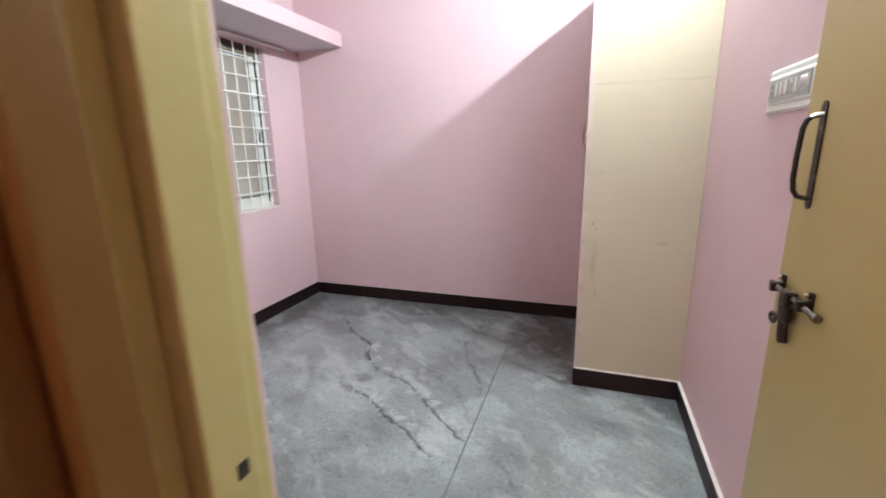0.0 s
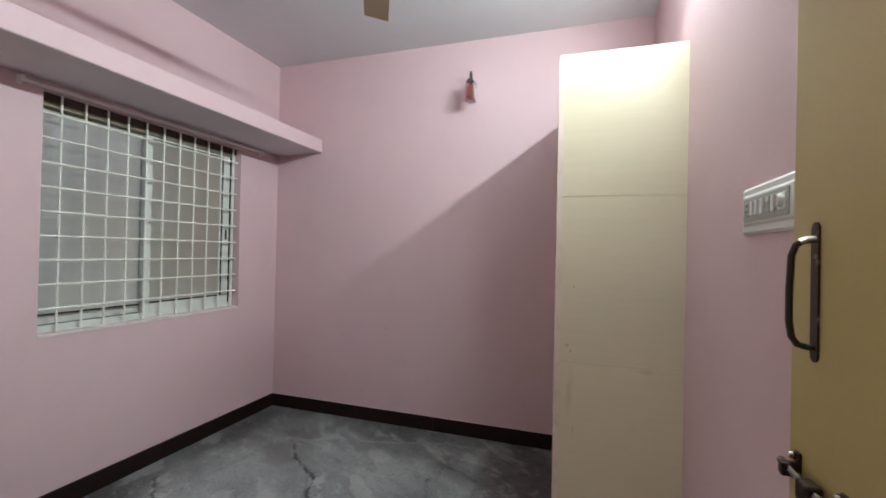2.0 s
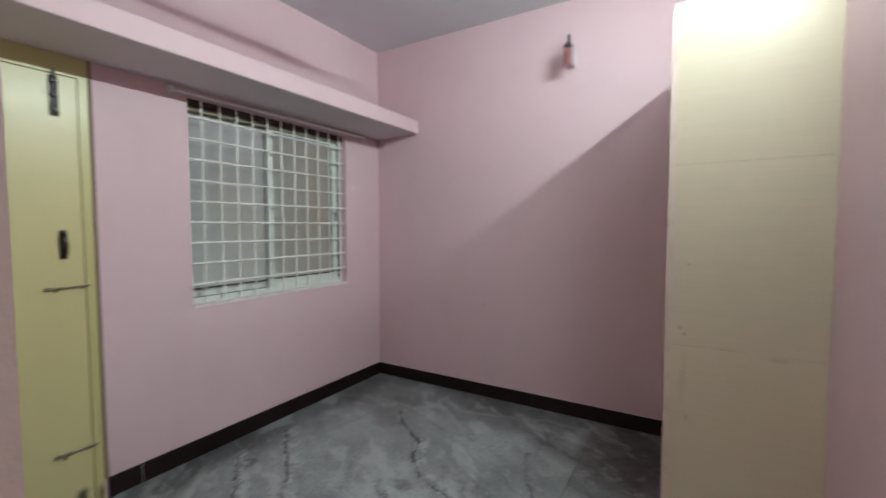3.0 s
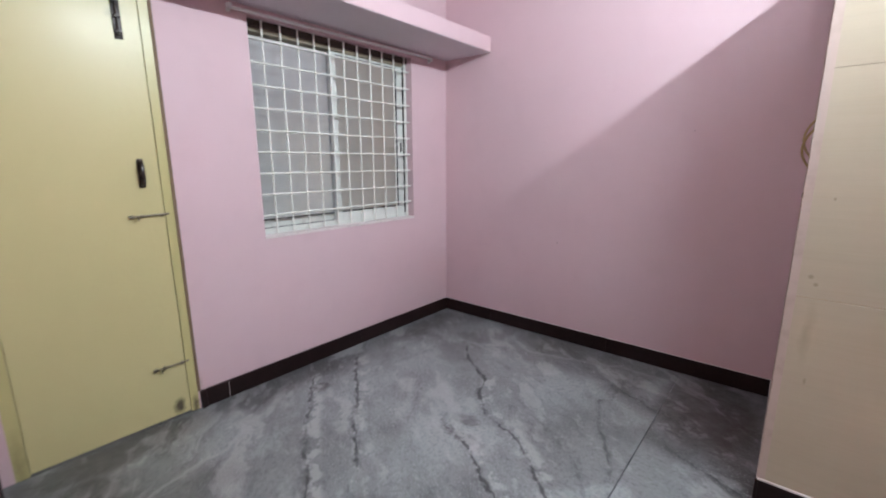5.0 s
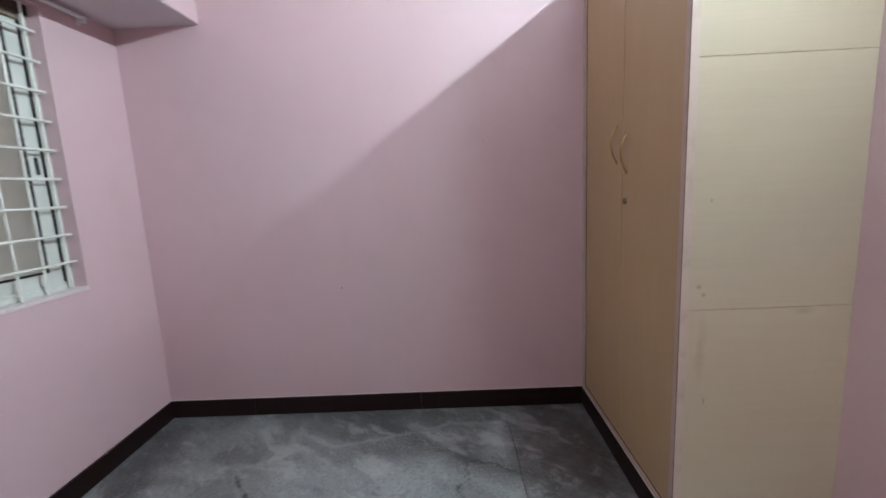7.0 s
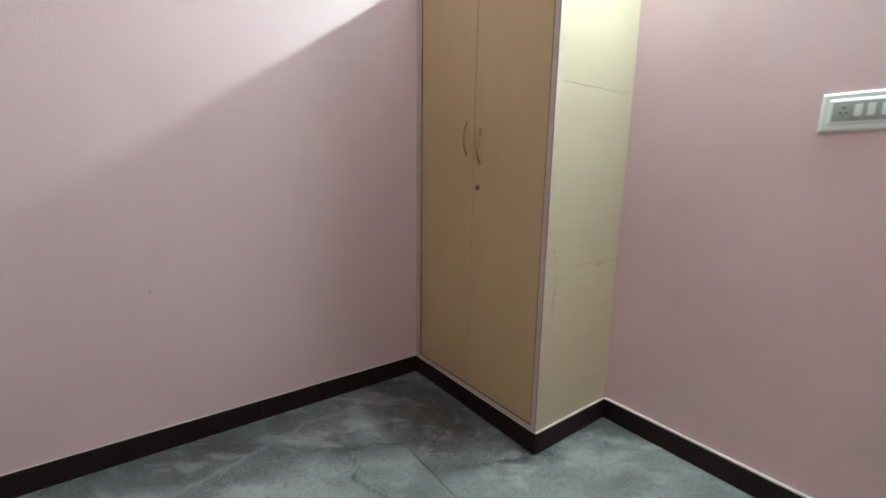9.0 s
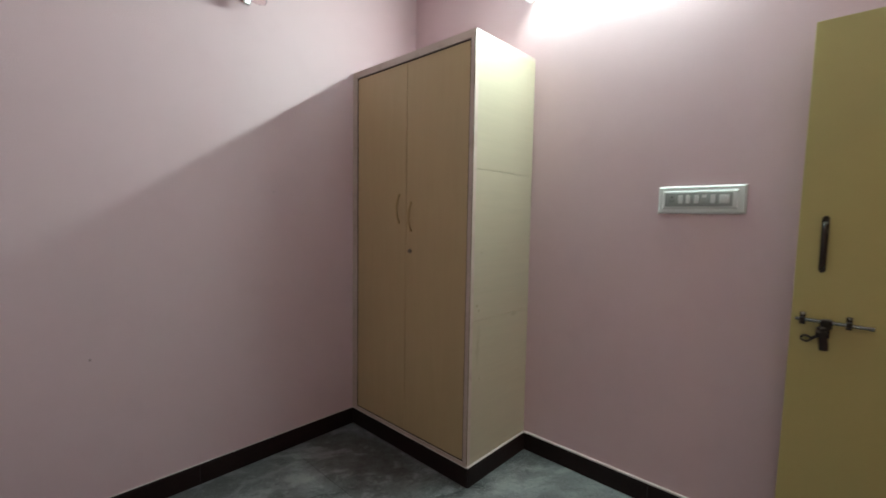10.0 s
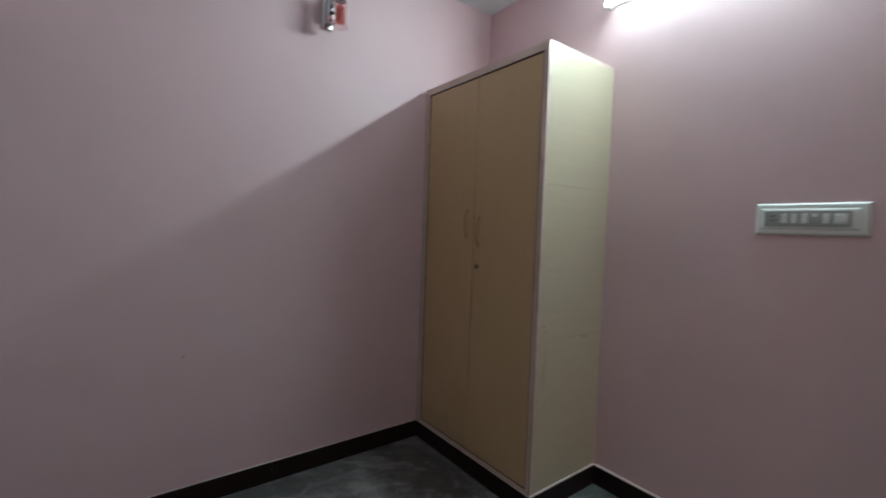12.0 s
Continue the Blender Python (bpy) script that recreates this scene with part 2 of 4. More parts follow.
_t.b.inputs["Emission Color"].default_value = rgba(TUBE_COLOR)
_t.b.inputs["Emission Strength"].default_value = TUBE_STRENGTH * 0.028
TUBE_BACK = _t.m


# ---- mesh helpers ----
def box(bm, x0, x1, y0, y1, z0, z1):
    m = Matrix.Translation(((x0 + x1) / 2, (y0 + y1) / 2, (z0 + z1) / 2)) @ Matrix.Diagonal((abs(x1 - x0), abs(y1 - y0), abs(z1 - z0), 1))
    return bmesh.ops.create_cube(bm, size=1.0, matrix=m)["verts"]


def rounded(bm, x0, x1, y0, y1, z0, z1, r=0.002, seg=2):
    vs = box(bm, x0, x1, y0, y1, z0, z1)
    es = list({e for v in vs for e in v.link_edges})
    bmesh.ops.bevel(bm, geom=es, offset=r, segments=seg, affect="EDGES", profile=0.6)


def step(bm, xa, xb, y0, y1, z0, z1, inset):
    """A block on an east wall from xa out to xb, its front drawn in on all sides."""
    vs = box(bm, xa, xb, y0, y1, z0, z1)
    ym, zm = (y0 + y1) / 2, (z0 + z1) / 2
    for v in vs:
        if abs(v.co.x - xb) < 1e-5:
            v.co.y += inset if v.co.y < ym else -inset
            v.co.z += inset if v.co.z < zm else -inset


def rod(bm, p, q, r, seg=12, r2=None):
    p, q = Vector(p), Vector(q)
    d = q - p
    m = Matrix.Translation((p + q) / 2) @ d.to_track_quat("Z", "Y").to_matrix().to_4x4()
    bmesh.ops.create_cone(bm, cap_ends=True, segments=seg, radius1=r, radius2=r if r2 is None else r2, depth=d.length, matrix=m)


def sweep(bm, pts, r, seg=10, flat=1.0, side=(0, 0, 1)):
    """A bar of round or flattened section along points."""
    pts = [Vector(p) for p in pts]
    rings = []
    for i, p in enumerate(pts):
        d = (pts[min(i + 1, len(pts) - 1)] - pts[max(i - 1, 0)]).normalized()
        u = d.cross(Vector(side))
        if u.length < 1e-4:
            u = d.cross(Vector((1, 0, 0)))
        u.normalize()
        w = d.cross(u).normalized()
        rings.append([bm.verts.new(p + u * (r * flat * math.cos(a)) + w * (r * math.sin(a))) for a in (2 * math.pi * k / seg for k in range(seg))])
    for a, b in zip(rings, rings[1:]):
        for k in range(seg):
            bm.faces.new((a[k], a[(k + 1) % seg], b[(k + 1) % seg], b[k]))
    bm.faces.new(rings[0][::-1])
    bm.faces.new(rings[-1])


def part(name, bm, material, parent=None, label="", smooth=False):
    me = bpy.data.meshes.new(name)
    bmesh.ops.recalc_face_normals(bm, faces=bm.faces)
    bm.to_mesh(me)
    bm.free()
    me.materials.append(material)
    if smooth:
        for p in me.polygons:
            p.use_smooth = True
        me.set_sharp_from_angle(angle=radians(40))
    ob = new(name, me)
    ob.parent = parent
    if label:
        ob["label"] = label
    return ob


def empty(name, label, category, at=(0, 0, 0), group=""):
    """An Empty at a thing's base. Its parts are built in world places, so they get the inverse offset."""
    ob = new(name)
    ob.location = at
    ob.empty_display_size = 0.1
    return tagged(ob, label, category, group)


def settle(thing):
    """Keeps the parts where they were built, under a thing that has a place of its own."""
    inv = Matrix.Translation(thing.location).inverted()
    for c in thing.children:
        c.matrix_parent_inverse = inv


def solid(name, boxes, material, label="", kind="structure"):
    bm = bmesh.new()
    for b in boxes:
        box(bm, *b)
    ob = part(name, bm, material)
    return tagged(ob, label, kind=kind)


# ---- the plan, in metres ----
WX, EX, NY, SY, CZ = 0.0, 2.834, 3.0, 0.185, 2.815      # west, east, north, south faces and the ceiling
T = 0.15                                                 # thickness of the outer walls
WIN = (1.38, 2.60, 0.868, 2.034)                          # window opening: y0 y1 z0 z1
CD = (0.235, 0.936, 0.0, 2.074)                           # closed door's opening in the west wall
ED = (1.985, 2.80, 0.0, 2.10)                            # entry opening in the south wall: x0 x1 z0 z1
SB = -0.06                                               # outer face of the south wall

# ---- large structure ----
solid("wall_west", [
    (-T, 0, SB, CD[0], 0, CZ), (-T, 0, CD[0], CD[1], CD[3], CZ), (-T, 0, CD[1], WIN[0], 0, CZ),
    (-T, 0, WIN[0], WIN[1], 0, WIN[2]), (-T, 0, WIN[0], WIN[1], WIN[3], CZ), (-T, 0, WIN[1], NY + T, 0, CZ),
], PINK, "pink painted wall with a barred window and a closed yellow door")
solid("wall_north", [(0, EX + T, NY, NY + T, 0, CZ)], PINK, "plain pink painted wall above dark skirting")
solid("wall_east", [(EX, EX + T, -2.2, NY, 0, CZ)], PINK, "pink painted wall with a tube light and a switchboard")
solid("wall_south", [
    (0, ED[0], SB, SY, 0, CZ), (ED[0], ED[1], SB, SY, ED[3], CZ), (ED[1], EX, SB, SY, 0, CZ),
], PINK, "pink painted wall with the entry doorway")
solid("ceiling", [(-T, EX + T, -2.35, NY + T, CZ, CZ + 0.12)], CEIL, "off-white distempered flat ceiling")
solid("hall_wall", [(0.7, 0.85, -2.2, SB, 0, CZ), (0.7, EX, -2.35, -2.2, 0, CZ)], PINK, "plain wall of the hall behind the doorway")
solid("neighbour_wall", [(-1.55, -1.4, -2.0, 6.0, -0.1, 3.3)], OUTER, "weathered plaster wall across the narrow shaft")
solid("ground", [(-1.55, -T, -2.0, 6.0, -0.2, -0.1)], OUTER, "cement ground of the shaft outside")


# ---- closed door in the west wall ----
def closed_door():
    d = empty("door", "closed pale yellow enamelled flush door with steel bolts in the pink wall", "door", (-0.03, 0.6, 0.0))
    y0, y1, z1 = 0.28, 0.898, 1.985
    bm = bmesh.new()
    rounded(bm, -0.065, -0.030, y0 + 0.0016, y1 - 0.0016, 0.007, z1 - 0.002, 0.002)
    part("leaf", bm, YELLOW, d)
    bm = bmesh.new()
    box(bm, -0.122, -0.024, CD[0], y0, 0.0, CD[3])
    box(bm, -0.122, -0.024, y1, CD[1], 0.0, CD[3])
    box(bm, -0.122, -0.024, y0, y1, z1, CD[3])
    part("door_frame", bm, FRAME_Y, d, "yellow painted wooden frame")
    bm = bmesh.new()
    box(bm, -0.11, -0.068, y0, y1, 0.006, z1)
    part("backing", bm, WORN, d)
    bm = bmesh.new()
    box(bm, -0.0225, -0.0190, CD[1], CD[1] + 0.013, 0.1, CD[3])
    part("architrave", bm, WORN, d, "worn brown edge strip along the frame")
    bm = bmesh.new()
    rounded(bm, -0.122, -0.022, y0, y1, 0.0, 0.005, 0.001)
    part("threshold", bm, THRESH, d, "low dark worn threshold")
    # strap handle
    bm = bmesh.new()
    rounded(bm, -0.030, -0.027, 0.811, 0.836, 1.170, 1.300, 0.001)
    sweep(bm, [(-0.028, 0.823, 1.290), (-0.008, 0.823, 1.285), (0.004, 0.823, 1.268), (0.006, 0.823, 1.235), (0.004, 0.823, 1.200), (-0.008, 0.823, 1.184), (-0.028, 0.823, 1.180)], 0.009, 8, 0.6, (0, 1, 0))
    part("handle", bm, BLACK, d, "dark metal pull handle", True)
    # tower bolt at the top
    bm = bmesh.new()
    rounded(bm, -0.030, -0.026, 0.798, 0.830, 1.800, 1.975, 0.001)
    rod(bm, (-0.019, 0.814, 1.815), (-0.019, 0.814, 2.000), 0.006)
    for z in (1.83, 1.89, 1.95):
        rounded(bm, -0.028, -0.010, 0.802, 0.826, z - 0.006, z + 0.006, 0.002)
    rod(bm, (-0.019, 0.814, 1.825), (0.006, 0.814, 1.825), 0.005)
    part("tower_bolt", bm, BLACK, d, "blackened steel tower bolt", True)
    for name, z, ya, yb in (("slide_bolt", 1.040, 0.752, 0.910), ("slide_bolt", 0.284, 0.757, 0.912)):
        bm = bmesh.new()
        rod(bm, (-0.020, ya, z), (-0.016, yb, z + 0.005), 0.0045)
        for y in (ya + 0.012, ya + 0.048, yb - 0.03):
            rounded(bm, -0.031, -0.013, y - 0.004, y + 0.004, z - 0.006, z + 0.008, 0.002)
        rod(bm, (-0.018, ya + 0.03, z), (0.004, ya + 0.03, z - 0.012), 0.004)
        rod(bm, (-0.020, ya - 0.002, z), (-0.020, ya + 0.010, z), 0.0065)
        part(name, bm, OLDSTEEL, d, "tarnished sliding bolt", True)
    settle(d)
    d.location.x += 0.022


closed_door()


# ---- the hall's ceiling lamp, behind the camera ----
bm = bmesh.new()
rod(bm, (1.9, -1.25, CZ), (1.9, -1.25, CZ - 0.05), 0.12, 32, 0.10)
_h = Mat("warm_hall_lamp", (0.9, 0.85, 0.75), 0.5)
_h.b.inputs["Emission Color"].default_value = (1.0, 0.80, 0.55, 1.0)
_h.b.inputs["Emission Strength"].default_value = 34.0
tagged(part("ceiling_lamp", bm, _h.m), "round warm ceiling lamp in the hall", "ceiling lamp")


# ---- window ----
def window():
    y0, y1, z0, z1 = WIN
    w = tagged(new("window_1"), "sliding window with white frame and frosted panes, closed, behind bars", "window", kind="structure")
    w.location = (-0.1, 1.99, z0)
    # outer frame
    bm = bmesh.new()
    for b in ((-0.145, -0.115, y0, y0 + 0.003, z0, z1), (-0.145, -0.06, y1 - 0.028, y1, z0, z1),
              (-0.145, -0.06, y0 + 0.003, y1 - 0.028, z0, z0 + 0.022)):
        rounded(bm, *b, 0.0015)
    for x in (-0.070,):
        box(bm, x, x + 0.004, y0 + 0.028, y1 - 0.028, z0 + 0.022, z0 + 0.034)
    part("window_frame", bm, UPVC, w)
    bm = bmesh.new()
    rounded(bm, -0.056, -0.046, y0, y1, z1 - 0.040, z1, 0.002)
    part("head_band", bm, HEADB, w, "brown strip across the head of the window")
    bm = bmesh.new()
    rounded(bm, -0.145, -0.06, y0 + 0.003, y1 - 0.028, z1 - 0.060, z1, 0.0015)
    part("frame_head", bm, HEADK, w, "head of the window frame, its shade put into a brownish colour")
    # two sashes: x, from, to, left stile, right stile, bottom rail, top rail
    for x, a, b, sl, sr, rb, rt in ((-0.135, y0 + 0.003, 1.985, 0.006, 0.045, 0.048, 0.014), (-0.098, 1.930, y1 - 0.030, 0.045, 0.062, 0.056, 0.014)):
        bm = bmesh.new()
        zb, zt = z0 + 0.028, z1 - 0.064
        rounded(bm, x, x + 0.026, a, a + sl, zb, zt, 0.002)
        rounded(bm, x, x + 0.026, b - sr, b, zb, zt, 0.002)
        rounded(bm, x, x + 0.026, a + sl, b - sr, zb, zb + rb, 0.002)
        rounded(bm, x, x + 0.026, a + sl, b - sr, zt - rt, zt, 0.002)
        s = part("sash", bm, UPVC, w)
        bm = bmesh.new()
        box(bm, x + 0.010, x + 0.015, a + sl - 0.004, b - sr + 0.004, zb + rb - 0.004, zt - rt + 0.004)
        p = part("pane", bm, GLASS if x < -0.11 else GLASS_BROWN, s, "frosted glass pane" if x < -0.11 else "frosted glass pane, brownish")
        p.visible_shadow = False
        bm = bmesh.new()
        g = 0.006
        for q in (((b - sr - 0.013, b - sr, zb + rb, zt - rt),) if x > -0.11 else ()) + ((a + sl, b - sr - g, zb + rb, zb + rb + 0.007), (a + sl, b - sr - g, zt - rt - g, zt - rt)):
            box(bm, x + 0.015, x + 0.0285, *q)
        part("gasket", bm, RUBBER, s)
    bm = bmesh.new()
    box(bm, -0.108, -0.070, y1 - 0.0299, y1 - 0.0281, z0 + 0.03, z1 - 0.064)
    box(bm, -0.070, -0.062, y1 - 0.0300, y1 - 0.0282, z0 + 0.03, z1 - 0.064)
    box(bm, -0.109, -0.104, y0 + 0.004, 1.93, z0 + 0.022, z0 + 0.033)
    box(bm, -0.0880, -0.0840, y0 + 0.004, 1.93, z0 + 0.022, z0 + 0.025)
    part("track_seal", bm, RUBBER, w, "black track seals")
    bm = bmesh.new()
    rounded(bm, -0.074, -0.066, 2.535, 2.548, 1.36, 1.43, 0.002)
    part("latch", bm, RUBBER, w)
    bm = bmesh.new()
    rounded(bm, -0.058, 0.005, y0, y1, z0 - 0.014, z0 + 0.001, 0.002)
    part("window_sill", bm, LIP, w, "pinkish painted sill edge")
    settle(w)
    # the bars
    g = empty("window_grille", "white painted steel bar grille fixed in front of the window", "window grille", (-0.03, 1.99, z0))
    for k in range(11):
        y = 1.476 + 0.1085 * k
        bm = bmesh.new()
        rod(bm, (-0.036, y, z0), (-0.036, y, z1), 0.0056, 8)
        part("vertical_bar", bm, WHITE_BAR, g, smooth=True)
    for k in range(9):
        z = 0.985 + 0.1183 * k
        bm = bmesh.new()
        rod(bm, (-0.026, y0 - 0.0, z), (-0.026, 2.592, z), 0.0060, 8)
        part("horizontal_bar", bm, WHITE_BAR, g, smooth=True)
    settle(g)


window()


# ---- loft shelf and curtain rod ----
bm = bmesh.new()
rounded(bm, 0.0, 0.430, SY, NY, 2.0765, 2.180, 0.004, 2)
loft = empty("loft_shelf", "pink painted concrete loft shelf over window and door", "shelf", (0.2, 1.6, 2.075))
part("slab", bm, PINK, loft)
bm = bmesh.new()
box(bm, 0.0, 0.4255, SY, NY, 2.0750, 2.0765)
part("underside", bm, SOFFIT, loft, "off-white distempered underside")
settle(loft)


def curtain_rod():
    r = empty("curtain_rod", "thin white curtain rod under the loft shelf", "curtain rod", (0.03, 2.0, 2.04))
    bm = bmesh.new()
    rod(bm, (0.024, 1.290, 2.040), (0.024, 2.790, 2.053), 0.0085, 10)
    part("rod", bm, PLATE, r, smooth=True)
    for y in (1.288, 2.790):
        bm = bmesh.new()
        rounded(bm, 0.0, 0.004, y - 0.010, y + 0.010, 2.022, 2.062, 0.001)
        rounded(bm, 0.004, 0.036, y - 0.009, y + 0.009, 2.032, 2.060, 0.004)
        part("bracket", bm, PLATE, r, "white plastic bracket")
    settle(r)


curtain_rod()


# ---- wardrobe ----
def wardrobe():
    x0, x1, y0, y1, zb, zt = 2.320, EX, 2.043, NY, 0.104, 2.195
    w = empty("wardrobe", "built-in cream laminate wardrobe with two closed tan doors in the corner", "wardrobe", (2.57, 2.52, 0.0))
    bm = bmesh.new()
    box(bm, x0 + 0.02, x1, y0 + 0.006, y1, 0.0, zt - 0.018)
    part("carcass", bm, TAN, w)
    # side panels with open seams
    for a, b in ((zb, 0.826), (0.8280, 1.5595), (1.5602, zt - 0.004)):
        bm = bmesh.new()
        rounded(bm, x0 + 0.004, x1, y0, y0 + 0.006, a, b, 0.0012, 1)
        part("side_panel", bm, LAMINATE, w)
    bm = bmesh.new()
    rounded(bm, x0, x1, y0 - 0.001, y1, zt - 0.018, zt, 0.002)
    part("top", bm, TRIM, w, "pinkish painted top board")
    # face frame
    bm = bmesh.new()
    f = 0.026
    box(bm, x0 - 0.004, x0 + 0.020, y0 - 0.002, y0 + f, zb, zt - 0.018)
    box(bm, x0 - 0.004, x0 + 0.020, y1 - 0.042, y1, zb, zt - 0.018)
    box(bm, x0 - 0.004, x0 + 0.020, y0 + f, y1 - 0.042, zt - 0.040, zt - 0.018)
    box(bm, x0 - 0.004, x0 + 0.020, y0 + f, y1 - 0.042, zb, zb + 0.016)
    part("face_frame", bm, TRIM, w, "pinkish painted edge frame")
    # dark strips that fill the gaps round the doors, in place of shade
    bm = bmesh.new()
    ga, gb = x0 + 0.0015, x0 + 0.0198
    box(bm, ga, gb, y0 + f, y0 + f + 0.0075, zb + 0.016, zt - 0.040)
    box(bm, ga, gb, y1 - 0.0495, y1 - 0.042, zb + 0.016, zt - 0.040)
    box(bm, ga, gb, y0 + f + 0.0075, y1 - 0.0495, zt - 0.0475, zt - 0.040)
    box(bm, ga, gb, y0 + f + 0.0075, y1 - 0.0495, zb + 0.016, zb + 0.0225)
    box(bm, ga + 0.004, gb, 2.5085, 2.5115, zb + 0.0225, zt - 0.0475)
    part("gap_strips", bm, HEADB, w, "dark brown strips in the gaps round the doors, for their shade")
    bm = bmesh.new()
    box(bm, x0 - 0.0048, x0 - 0.0041, y0 - 0.0018, y0 + 0.0022, zb + 0.01, zt - 0.02)
    part("edge_band", bm, WORN, w, "worn brown edge")
    for a, b, hy, hz in ((y0 + f + 0.008, 2.508, 2.470, 1.255), (2.512, y1 - 0.050, 2.568, 1.297)):
        bm = bmesh.new()
        rounded(bm, x0 + 0.001, x0 + 0.018, a, b, zb + 0.023, zt - 0.048, 0.0015)
        d = part("door", bm, TAN, w)
        bm = bmesh.new()
        pts = [(x0 + 0.001 - 0.030 * math.sin(math.pi * k / 12) ** 0.8, hy - 0.012 * math.sin(math.pi * k / 12), hz + 0.148 * k / 12) for k in range(13)]
        sweep(bm, pts, 0.0055, 8, 0.8, (0, 1, 0))
        for z in (hz, hz + 0.148):
            rod(bm, (x0 + 0.002, hy, z), (x0 - 0.004, hy, z), 0.008)
        part("handle", bm, BRASS, d, "bowed dull brass handle", True)
    bm = bmesh.new()
    rod(bm, (x0 + 0.002, 2.474, 1.143), (x0 - 0.006, 2.474, 1.143), 0.012, 16)
    rounded(bm, x0 - 0.0065, x0 - 0.0058, 2.4725, 2.4755, 1.136, 1.150, 0.0003, 1)
    part("lock", bm, OLDSTEEL, w, "round dark tarnished keyhole lock", True)
    settle(w)


wardrobe()


# ---- entry door ----
def entry_frame():
    d = tagged(new("door_frame"), "yellow enamelled wooden entry door frame, brown towards the hall", "door frame", kind="structure")
    d.location = (2.39, 0.1, 0)
    bm = bmesh.new()
    rounded(bm, ED[0], 2.040, 0.055, 0.112, 0.0, 2.06, 0.003)
    rounded(bm, ED[0], 2.022, 0.112, 0.143, 0.0, 2.06, 0.002)
    part("left_jamb", bm, FRAME_Y, d)
    bm = bmesh.new()
    rounded(bm, 2.748, ED[1], 0.055, 0.112, 0.0, 2.06, 0.003)
    rounded(bm, 2.776, ED[1], 0.112, 0.143, 0.0, 2.06, 0.002)
    part("right_jamb", bm, FRAME_Y, d)
    bm = bmesh.new()
    rounded(bm, ED[0], ED[1], 0.055, 0.143, 2.06, ED[3], 0.003)
    part("head", bm, FRAME_Y, d)
    bm = bmesh.new()
    for x, q in ((ED[0], 1), (ED[1], -1)):
        a, b = sorted((x, x + q * 0.032))
        rounded(bm, a, b, 0.020, 0.055, 0.0, ED[3], 0.006, 3)
    part("stop_bead", bm, FRAME_Y, d)
    bm = bmesh.new()
    for x, q in ((ED[0], 1), (ED[1], -1)):
        for k, (w, ya, yb) in enumerate(((0.050, -0.025, 0.020), (0.030, -0.075, -0.025))):
            a, b = sorted((x, x + q * w))
            rounded(bm, a, b, ya, yb, 0.0, ED[3], 0.006, 3)
    part("outer_jamb", bm, BROWN, d, "brown painted moulded outer frame")
    bm = bmesh.new()
    rounded(bm, 2.036, 2.0408, 0.084, 0.100, 0.977, 0.997, 0.003, 3)
    part("bolt_hole", bm, DARKPL, d, "dark bolt hole in the jamb")
    settle(d)


